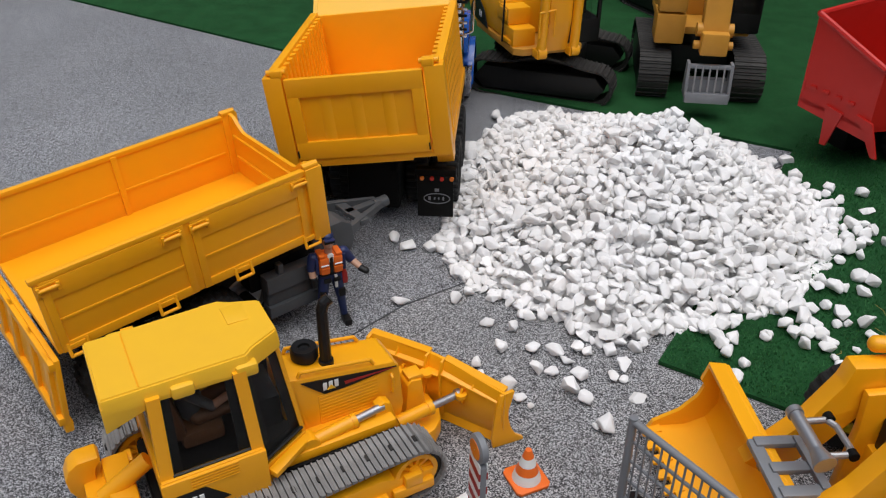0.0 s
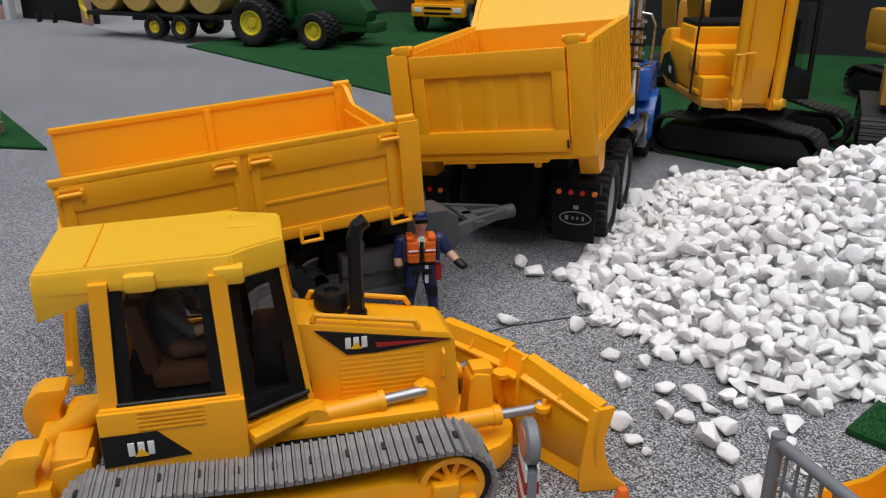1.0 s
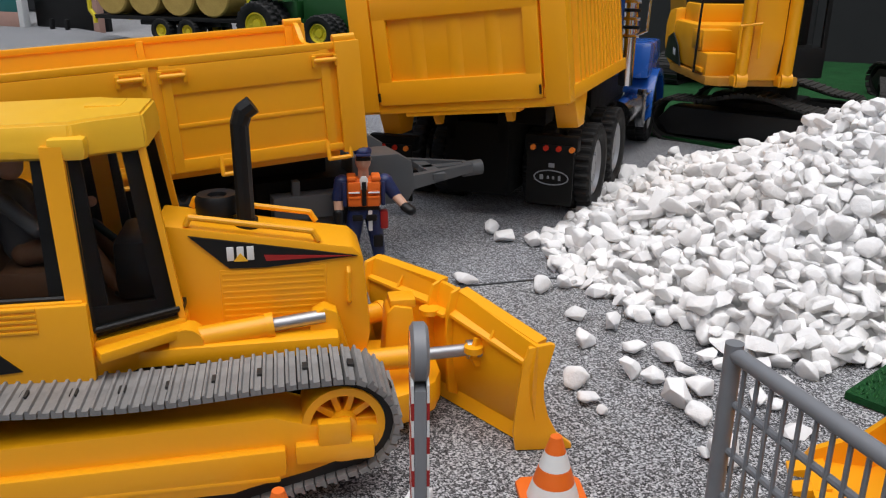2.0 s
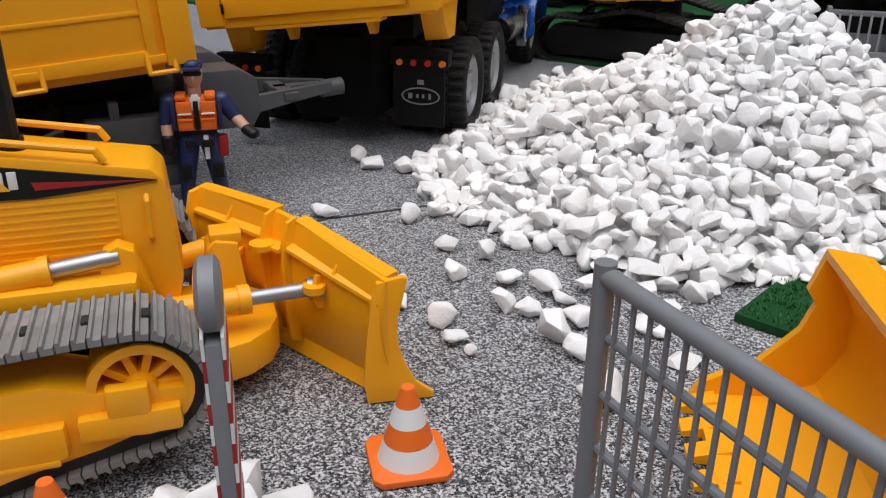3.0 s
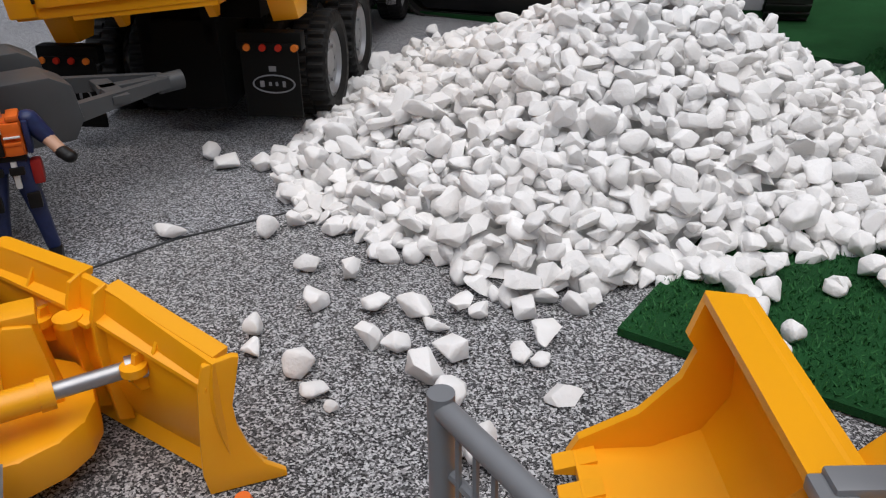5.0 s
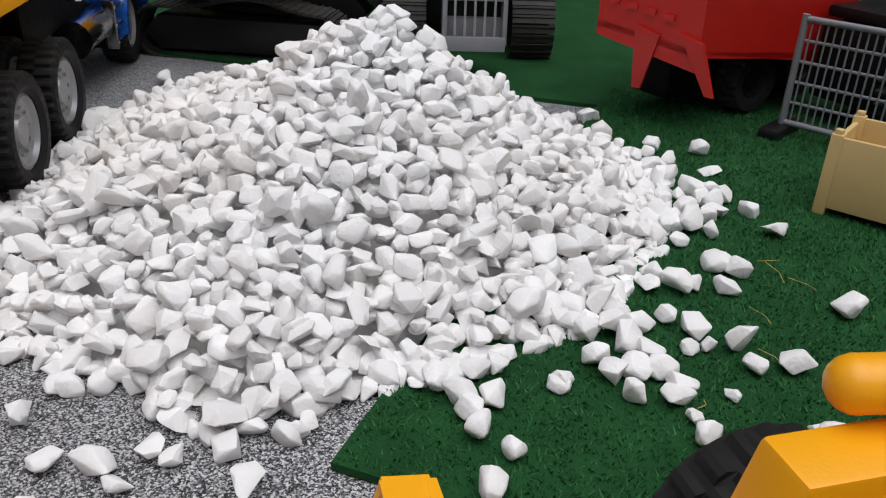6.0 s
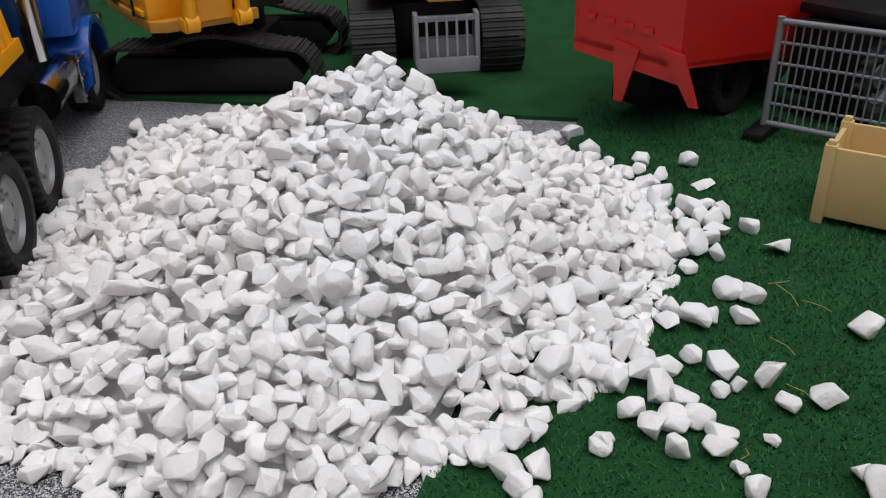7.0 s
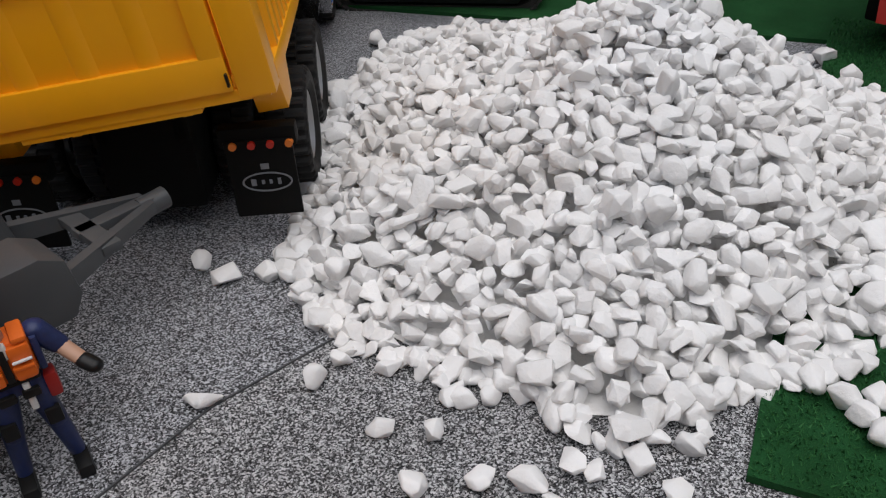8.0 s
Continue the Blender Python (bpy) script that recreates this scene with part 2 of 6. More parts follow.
def mesh_of(name, bm, mat, smooth=0.6):
    me = bpy.data.meshes.new(name)
    bm.normal_update()
    for f in bm.faces:
        f.smooth = True
    for e in bm.edges:
        if len(e.link_faces) == 2 and e.calc_face_angle(0) > smooth:
            e.smooth = False
    bm.to_mesh(me)
    bm.free()
    me.materials.append(mat)
    return me


def part(name, bm, mat, parent, label="", at=None):
    ob = new(name, mesh_of(name, bm, mat))
    ob.parent = parent
    if at is not None:
        ob.matrix_basis = at
    return tagged(ob, label)


def shared(name, me, parent, at):
    ob = new(name, me)
    ob.parent, ob.matrix_basis = parent, at
    return ob


def thing(name, at, label, category, group="", kind=""):
    ob = new(name)
    ob.matrix_basis = at
    return tagged(ob, label, category, group, kind)


def made(*shapes):
    """One bmesh out of several (function, arguments...) calls."""
    bm = bmesh.new()
    for f, *args in shapes:
        f(bm, *args)
    return bm


# ---- wheels and tracks ----
def tyre_mesh(r, w, rim, blocks=30):
    """One closed skin whose tread steps in and out, the two halves staggered."""
    bm = bmesh.new()
    h, n = w / 2, 4 * blocks
    rings = []
    for k in range(n):
        a = 2 * math.pi * k / n
        left, right = (r if k % 4 < 2 else r * 0.945), (r if (k + 2) % 4 < 2 else r * 0.945)
        prof = [(rim, -h * 0.8), (rim + 0.3 * (r - rim), -h), (r * 0.91, -h), (left * 0.985, -h * 0.88), (left, -h * 0.80), (left, -h * 0.06), (r * 0.945, -h * 0.05),
                (r * 0.945, h * 0.05), (right, h * 0.06), (right, h * 0.80), (right * 0.985, h * 0.88), (r * 0.91, h), (rim + 0.3 * (r - rim), h), (rim, h * 0.8)]
        rings.append([bm.verts.new((q * math.cos(a), y, q * math.sin(a))) for q, y in prof])
    for k in range(n):
        p, q = rings[k], rings[(k + 1) % n]
        for i in range(len(p)):
            j = (i + 1) % len(p)
            bm.faces.new((p[i], p[j], q[j], q[i]))
    bmesh.ops.recalc_face_normals(bm, faces=bm.faces)
    return mesh_of("tyre", bm, RUBBER, 0.5)


def rim_mesh(rim, w, mat, spokes=0):
    bm = bmesh.new()
    h = w / 2
    lathe(bm, [(rim, -h * 0.72), (rim * 0.9, -h * 0.8), (rim * 0.82, -h * 0.55), (rim * 0.45, -h * 0.35), (rim * 0.38, -h * 0.6), (0.0005, -h * 0.62)], 28)
    lathe(bm, [(rim, h * 0.72), (rim * 0.9, h * 0.8), (rim * 0.82, h * 0.55), (rim * 0.45, h * 0.35), (rim * 0.38, h * 0.6), (0.0005, h * 0.62)], 28)
    for k in range(10):
        a = 2 * math.pi * k / 10
        for s in (-1, 1):
            rod(bm, (rim * 0.6 * math.cos(a), s * h * 0.38, rim * 0.6 * math.sin(a)), (rim * 0.6 * math.cos(a), s * h * 0.58, rim * 0.6 * math.sin(a)), rim * 0.055, n=6)
    return mesh_of("rim", bm, mat)


def wheel(parent, tyre_me, rim_me, x, y, z):
    ty = shared("tyre", tyre_me, parent, pose(x, y, z))
    shared("rim", rim_me, ty, Matrix.Identity(4))
    return ty


def loop_points(pts, step):
    """Places and slopes at even steps round a closed outline of (x, z)."""
    n = len(pts)
    seg = [math.dist(pts[i], pts[(i + 1) % n]) for i in range(n)]
    total = sum(seg)
    count = round(total / step)
    out = []
    for k in range(count):
        s, i = total * k / count, 0
        while s > seg[i]:
            s -= seg[i]
            i += 1
        (x0, z0), (x1, z1) = pts[i], pts[(i + 1) % n]
        f = s / seg[i]
        out.append((x0 + (x1 - x0) * f, z0 + (z1 - z0) * f, math.atan2(z1 - z0, x1 - x0)))
    return out


def track(parent, name, y, width, outline, step, belt_mat, shoe_me):
    """A chain of shoes round a belt."""
    bm = bmesh.new()
    cx, cz = sum(p[0] for p in outline) / len(outline), sum(p[1] for p in outline) / len(outline)
    top, low = max(p[1] for p in outline), min(p[1] for p in outline)
    inner = [(cx + (x - cx) * 0.965, cz + (z - cz) * (1 - 0.010 / (top - low))) for x, z in outline]
    n = len(outline)
    rings = [[bm.verts.new((x, y + s * width * 0.36, z)) for x, z in pts] for pts, s in ((outline, -1), (outline, 1), (inner, 1), (inner, -1))]
    for i in range(n):
        j = (i + 1) % n
        for p, q in ((0, 1), (1, 2), (2, 3), (3, 0)):
            bm.faces.new((rings[p][i], rings[p][j], rings[q][j], rings[q][i]))
    bmesh.ops.recalc_face_normals(bm, faces=bm.faces)
    belt = part(name, bm, belt_mat, parent)
    for x, z, a in loop_points(outline, step):
        shared("track_shoe", shoe_me, belt, Matrix.Translation((x, y, z)) @ Matrix.Rotation(-a, 4, "Y"))
    return belt


def shoe_mesh(width, step, mat):
    """One track plate with a low grouser along its rear edge."""
    bm = bmesh.new()
    prism(bm, [(-0.43 * step, 0.0003), (0.43 * step, 0.0003), (0.43 * step, -0.0036), (0.20 * step, -0.0036), (0.10 * step, -0.0022), (-0.43 * step, -0.0022)], "y", -width / 2, width / 2)
    return mesh_of("track_shoe", bm, mat, 0.5)


# ---- ground ----
def sheet(name, outline, top, thick, mat, label, category):
    bm = bmesh.new()
    prism(bm, outline, "z", top - thick, top)
    ob = new(name, mesh_of(name, bm, mat))
    return tagged(ob, label, category, kind="structure")


sheet("ground", [(-60, -60), (60, -60), (60, 60), (-60, 60)], -0.007, 0.05, FLOOR, "pale grey hall floor under the mats", "floor")
MAT_CORNER, TURF_CORNER = (0.597, 1.290), (0.341, 0.756)
sheet("floor_carpet", [(0.62, 1.28), (0.07, 0.825), (-0.18, 0.497), (-0.55, 0.0), (-0.6, -1.6), (-3.2, -1.6), (-2.6, 2.72), (-1.36, 2.18)], 0.0, 0.0065, CARPET,
      "speckled light grey carpet mat", "carpet")
sheet("floor_carpet_near", [(0.07, 0.825), (0.62, 1.28), (0.62, 1.0), (1.6, 0.35), (1.6, -1.6), (-0.6, -1.6), (-0.55, 0.0), (-0.18, 0.497)], -0.0008, 0.0057, CARPET_NEAR,
      "speckled dark grey carpet mat butted along a seam", "carpet")
sheet("turf", [TURF_CORNER, (1.62, 0.131), (3.4, 0.6), (3.4, 4.6), (-1.1, 4.6), (-1.36, 2.163), (-0.292, 1.640), MAT_CORNER], 0.0045, 0.0045, TURF,
      "green artificial turf mat with a cut edge", "turf")
sheet("turf_patch", [(-0.80, 1.125), (-1.7, 0.90), (-2.0, 1.6), (-1.22, 1.37)], 0.0045, 0.0045, TURF, "small piece of green artificial turf", "turf")


def turf_blades():
    """Short upright fibres over the part of the turf beside the stones."""
    rng = np.random.default_rng(5)
    n = 64000
    e1, e2 = np.array([0.899, -0.438]), np.array([0.431, 0.902])
    p = np.array(TURF_CORNER) + rng.uniform(0.002, 0.55, (n, 1)) * e1 + rng.uniform(0.002, 0.66, (n, 1)) * e2
    a, lean = rng.uniform(0, 6.283, n), rng.normal(0, 0.0018, (n, 2))
    hgt = rng.uniform(0.0018, 0.0042, n)
    d = np.stack([np.cos(a), np.sin(a)], 1) * 0.00075
    base = np.full(n, 0.004)
    v = np.empty((n, 3, 3))
    v[:, 0, :2], v[:, 1, :2], v[:, 2, :2] = p - d, p + d, p + lean
    v[:, 0, 2], v[:, 1, 2], v[:, 2, 2] = base, base, base + hgt
    me = bpy.data.meshes.new("turf_fibres")
    me.from_pydata(v.reshape(-1, 3).tolist(), [], np.arange(3 * n).reshape(-1, 3).tolist())
    me.materials.append(TURF_BLADE)
    tagged(new("turf_fibres", me), "short green fibres of the artificial turf", "turf", kind="stuff")


turf_blades()
# far walls closing the hall; nearer right block stands in for dark machines and shade
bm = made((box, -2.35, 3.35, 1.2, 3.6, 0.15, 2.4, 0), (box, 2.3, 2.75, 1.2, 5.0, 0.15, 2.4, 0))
tagged(new("north_wall_backdrop", mesh_of("north_wall_backdrop", bm, WALL_BACKDROP)), "dark far wall behind the mats, its right block a backdrop for shade and black machines", "wall", kind="structure")
# east, west, south: unseen walls added to block low sky and bounce fill
bm = made((box, 3.6, 0.2, 1.2, 0.15, 5.2, 2.4, 0))
tagged(new("bounce_wall_east", mesh_of("bounce_wall_east", bm, WALL_BOUNCE)), "unseen pale side wall added to block low sky and bounce fill light", "wall", kind="structure")
bm = made((box, -3.6, 0.3, 1.2, 0.15, 6.0, 2.4, 0))
tagged(new("bounce_wall_west", mesh_of("bounce_wall_west", bm, WALL_BOUNCE)), "unseen pale side wall added to block low sky and bounce fill light", "wall", kind="structure")
bm = made((box, 0, -2.5, 1.2, 7.0, 0.15, 2.4, 0))
tagged(new("bounce_wall_south", mesh_of("bounce_wall_south", bm, WALL_BOUNCE)), "unseen pale end wall added behind the camera to bounce fill light", "wall", kind="structure")
SEAM = [(0.0704, 0.8246), (0.6202, 1.2796), (0.6196, 1.2804), (0.0696, 0.8254), (-0.1806, 0.4974), (-0.1796, 0.4966)]
sheet("carpet_seam", SEAM, 0.0004, 0.0012, GREY, "dark seam between two carpet mats", "seam")


def play_shed():
    t = thing("play_shed", pose(-2.28, 2.52, -0.007), "play shed with a salmon and teal wall beside a dark doorway", "shed")
    part("lower_panel", made((box, -0.36, 0, 0.030, 0.34, 0.03, 0.060, 0.003)), PINK, t)
    part("upper_panel", made((box, -0.36, 0, 0.16, 0.34, 0.028, 0.20, 0.003)), TEAL, t)
    for x in (-0.17, 0.205):
        part("door_post", made((box, x, -0.005, 0.15, 0.028, 0.03, 0.30, 0.004)), WHITE if x < 0 else PINK, t)
    part("doorway_back", made((box, 0.02, 0.05, 0.15, 0.36, 0.02, 0.30, 0.002)), BLACK, t)
    for x in (0.0, 0.075):
        part("stand_leg", made((box, x, -0.03, 0.022, 0.014, 0.014, 0.044, 0.003)), BLACK, t)


play_shed()

# ---- tipper truck ----
TRUCK = pose(0.008, 0.944, 0, 0, 0, 92.3)


def tipper_truck():
    t = thing("tipper_truck", TRUCK, "toy tipper truck with an orange-yellow bed and blue cab", "truck")
    L, W, z0, z1 = 0.252, 0.095, 0.127, 0.228
    ROLL = Matrix.Translation((0, -0.093, 0.156)) @ Matrix.Rotation(radians(-6.6), 4, "X") @ Matrix.Translation((0, 0.095, -0.15))
    bed = part("bed_floor", made((box, L / 2, 0, z0 + 0.006, L, 2 * W - 0.004, 0.008, 0.001)), YELLOW_BED, t, at=ROLL)
    for s in (-1, 1):
        o = s * W
        bm = made((prism, [(0.016, z0), (L, z0), (L, z1), (0.016, z1)], "y", o - 0.0022, o + 0.0022))
        side = part("side_wall", bm, YELLOW_BED, t, at=ROLL)
        part("lower_rail", made((box, L / 2 + 0.006, s * (W + 0.003), z0 + 0.004, L - 0.012, 0.009, 0.012, 0.001)), YELLOW_BED, side)
        part("upper_rail", made((box, L / 2 + 0.006, s * (W + 0.001), z1 - 0.001, L - 0.012, 0.010, 0.008, 0.0012)), YELLOW_BED, side)
        for k in range(13):
            x = 0.040 + k * (L - 0.058) / 12
            for d, w in ((0.0018, 1), (-0.0018, -1.7)):
                y = o + s * d
                part("rib", made((prism, [(x - 0.0062, y), (x + 0.0062, y), (x + 0.0036, y + s * w * 0.005), (x - 0.0036, y + s * w * 0.005)], "z", z0 + 0.008, z1 - 0.001)), YELLOW_BED, side)
        for k in range(9):
            z = z0 + 0.016 + 0.0088 * k
            part("hazard_stripe", made((prism, [(0.0195, z), (0.0275, z + 0.005), (0.0275, z + 0.0085), (0.0195, z + 0.0035)], "y", s * (W + 0.0022), s * (W + 0.0030))), BLACK, side)
        part("corner_post", made((box, 0.007, s * (W - 0.004), (z0 + z1) / 2 - 0.001, 0.020, 0.022, z1 - z0 + 0.006, 0.0015)), YELLOW_BED, t, at=ROLL)
        part("hinge", made((box, 0.004, s * (W - 0.010), z1 + 0.005, 0.014, 0.014, 0.009, 0.002), (rod, (0.004, s * (W - 0.020), z1 + 0.006), (0.004, s * (W + 0.002), z1 + 0.006), 0.0034)), YELLOW_BED, t, at=ROLL)
        prof = [(0.026, z0 + 0.002), (0.082, z0 + 0.002), (0.058, 0.096), (0.036, 0.096)]
        part("bed_foot", made((prism, prof, "y", s * 0.088 - 0.010, s * 0.088 + 0.010, 0.001)), YELLOW_BED, t, at=ROLL)
        part("hinge_lug", made((prism, [(0.018, z0 + 0.002), (0.05, z0 + 0.002), (0.036, z0 - 0.022), (0.030, z0 - 0.022)], "y", s * 0.036 - 0.003, s * 0.036 + 0.003)), YELLOW_BED, t, at=ROLL)
    part("front_wall", made((box, L - 0.003, 0, (z0 + z1) / 2 - 0.001, 0.006, 2 * W, z1 - z0, 0.001)), YELLOW_BED, t, at=ROLL)
    bm = bmesh.new()
    hexahedron(bm, [(L, -W, z1 - 0.008), (L + 0.085, -W, z1 + 0.056), (L + 0.085, W, z1 + 0.056), (L, W, z1 - 0.008)],
               [(L - 0.004, -W, z1 - 0.002), (L + 0.080, -W, z1 + 0.061), (L + 0.080, W, z1 + 0.061), (L - 0.004, W, z1 - 0.002)])
    for s in (-1, 1):
        prism(bm, [(L - 0.006, z1 - 0.004), (L + 0.002, z1 - 0.008), (L + 0.085, z1 + 0.056), (L + 0.078, z1 + 0.068)], "y", s * W - 0.003, s * W + 0.003)
    part("cab_shield", bm, YELLOW_LIGHT, t, "pale yellow cab shield", at=ROLL)
    # tailgate: panel, frame, shallow uprights
    g = 2 * W - 0.034
    gate = part("tailgate", made((box, 0.003, 0, (z0 + z1) / 2, 0.006, g, z1 - z0 - 0.004, 0.001)), YELLOW_BED, t, at=ROLL)
    part("top_rail", made((box, -0.001, 0, z1 - 0.012, 0.006, g, 0.022, 0.0012)), YELLOW_BED, gate)
    part("bottom_rail", made((box, -0.001, 0, z0 + 0.013, 0.006, g, 0.022, 0.0012)), YELLOW_BED, gate)
    for s in (-1, 1):
        part("gate_stile", made((box, -0.0008, s * (g / 2 - 0.007), (z0 + z1) / 2, 0.0062, 0.014, z1 - z0 - 0.006, 0.0012)), YELLOW_BED, gate)
        part("latch_hook", made((box, -0.006, s * (W - 0.018), z0 + 0.010, 0.003, 0.0016, 0.008, 0.0005)), BLACK, gate)
    for y in (-0.036, 0.0, 0.036):
        part("upright", made((prism, [(0.001, y - 0.009), (-0.0014, y - 0.004), (-0.0014, y + 0.004), (0.001, y + 0.009)], "z", z0 + 0.024, z1 - 0.023)), YELLOW_BED, gate)
    part("rear_sill", made((box, 0.008, 0, z0 - 0.002, 0.018, 2 * W + 0.006, 0.008, 0.0012), (box, 0.008, 0, z0 - 0.006, 0.016, 2 * W - 0.08, 0.007, 0.001)), YELLOW_BED, t, at=ROLL)
    # chassis
    ch = part("chassis", made((box, 0.185, 0, 0.062, 0.27, 0.066, 0.072, 0.004)), CHASSIS, t)
    part("tipping_hinge", made((box, 0.075, 0, 0.107, 0.03, 0.13, 0.02, 0.002)), CHASSIS, ch)
    part("sub_frame", made((box, 0.17, 0, 0.108, 0.22, 0.10, 0.022, 0.003)), CHASSIS, ch)
    part("gearbox", made((box, 0.36, 0, 0.10, 0.2, 0.13, 0.06, 0.006)), CHASSIS, ch)
    for y in (-0.026, 0.026):
        part("chassis_rail", made((box, 0.32, y, 0.092, 0.54, 0.012, 0.03, 0.002)), CHASSIS, ch)
    for x in (0.130, 0.235, 0.508):
        part("axle", made((rod, (x, -0.085, 0.045), (x, 0.085, 0.045), 0.009)), CHASSIS, t)
    for s in (-1, 1):
        low = pose(0, 0, -0.013 if s > 0 else 0)
        part("lamp_bracket", made((box, 0.032, s * 0.080, 0.088, 0.012, 0.050, 0.014, 0.002)), CHASSIS, t, at=low)
        flap = part("mud_flap", made((box, 0.026, s * 0.080, 0.0590, 0.003, 0.044, 0.056, 0.001)), CHASSIS, t, at=low)
        bm = bmesh.new()
        c = s * 0.082
        ring = [(0.0165 * math.cos(a), 0.0072 * math.sin(a)) for a in (2 * math.pi * k / 28 for k in range(28))]
        inner = [(p * 0.93, q * 0.86) for p, q in ring]
        for k in range(28):
            j = (k + 1) % 28
            hexahedron(bm, [(0.0236, c + p, 0.057 + q) for p, q in (ring[k], ring[j], inner[j], inner[k])],
                       [(0.0242, c + p, 0.057 + q) for p, q in (ring[k], ring[j], inner[j], inner[k])])
        for p, w, h in ((0.0090, 0.0052, 0.0060), (0.0028, 0.0030, 0.0036), (-0.0022, 0.0030, 0.0036), (-0.0078, 0.0034, 0.0058)):
            box(bm, 0.0239, c + p, 0.057, 0.0008, w * 0.62, h * 0.75, 0)
        box(bm, 0.0239, c, 0.0685, 0.0008, 0.0055, 0.004, 0.0005)
        part("badge", bm, GREY_FENCE, flap, "pale oval badge")
        for k in range(4):
            y = c - 0.018 + 0.012 * k
            part("tail_light", made((rod, (0.0262, y, 0.0840), (0.0225, y, 0.0840), 0.0029, 0.0025)), AMBER_LENS if k in (0, 3) else RED_LENS, t, at=low)
    ty, rm = tyre_mesh(0.045, 0.030, 0.029), rim_mesh(0.029, 0.030, RIM)
    for x in (0.130, 0.235):
        for s in (-1, 1):
            wheel(t, ty, rm, x, s * 0.089, 0.0455)
            wheel(t, ty, rm, x, s * 0.050, 0.0455)
    for s in (-1, 1):
        wheel(t, ty, rm, 0.508, s * 0.084, 0.0455)
    # cab, seen under and beside the bed
    cab = part("cab", made((box, 0.415, 0, 0.17, 0.10, 0.15, 0.13, 0.012), (prism, [(0.46, 0.11), (0.62, 0.11), (0.63, 0.155), (0.60, 0.172), (0.46, 0.185)], "y", -0.055, 0.055, 0.008)), BLUE, t)
    for s in (-1, 1):
        out = [(0.508 + 0.060 * math.cos(a), 0.045 + 0.060 * math.sin(a)) for a in (math.pi * k / 10 for k in range(11))]
        out += [(0.508 + 0.052 * math.cos(a), 0.045 + 0.052 * math.sin(a)) for a in (math.pi * k / 10 for k in range(10, -1, -1))]
        part("fender", made((prism, out, "y", s * 0.086 - 0.021, s * 0.086 + 0.021), (prism, [(0.453, 0.095), (0.563, 0.095), (0.548, 0.142), (0.468, 0.142)], "y", s * 0.072 - 0.026, s * 0.072 + 0.026, 0.006)), BLUE, cab)
        part("side_window", made((box, 0.41, s * 0.0755, 0.195, 0.06, 0.002, 0.05, 0.001)), BLACK, cab)
        tank = part("fuel_tank", made((rod, (0.345, s * 0.078, 0.062), (0.455, s * 0.078, 0.062), 0.019)), CHROME, t, "chrome fuel tank")
        for k in range(3):
            part("step", made((box, 0.435, s * 0.098, 0.044 + 0.018 * k, 0.040, 0.014, 0.003, 0.0008), (box, 0.416, s * 0.098, 0.062, 0.003, 0.012, 0.05, 0.0008)), CHROME, tank)
        stack = part("exhaust_pipe", made((rod, (0.350, s * 0.086, 0.10), (0.350, s * 0.086, 0.33), 0.009), (tube, [(0.345, s * 0.094, 0.160), (0.345, s * 0.108, 0.166), (0.345, s * 0.110, 0.215), (0.345, s * 0.104, 0.228), (0.345, s * 0.092, 0.230)], 0.0016)), CHROME, t, "chrome exhaust stack with a slotted shield")
        for k in range(7):
            part("shield_slat", made((box, 0.340, s * 0.090, 0.16 + 0.010 * k, 0.002, 0.020, 0.004, 0.0008)), BLACK if k % 2 else CHROME, stack)
        part("headlight", made((box, 0.62, s * 0.066, 0.105, 0.03, 0.03, 0.025, 0.006)), CHROME, cab)
    part("bumper", made((box, 0.645, 0, 0.06, 0.02, 0.18, 0.04, 0.005)), CHROME, cab)
    return t


tipper_truck()

# ---- trailer ----
TRAILER = pose(-0.1546, 0.7425, 0, 0, 0, 46.7)


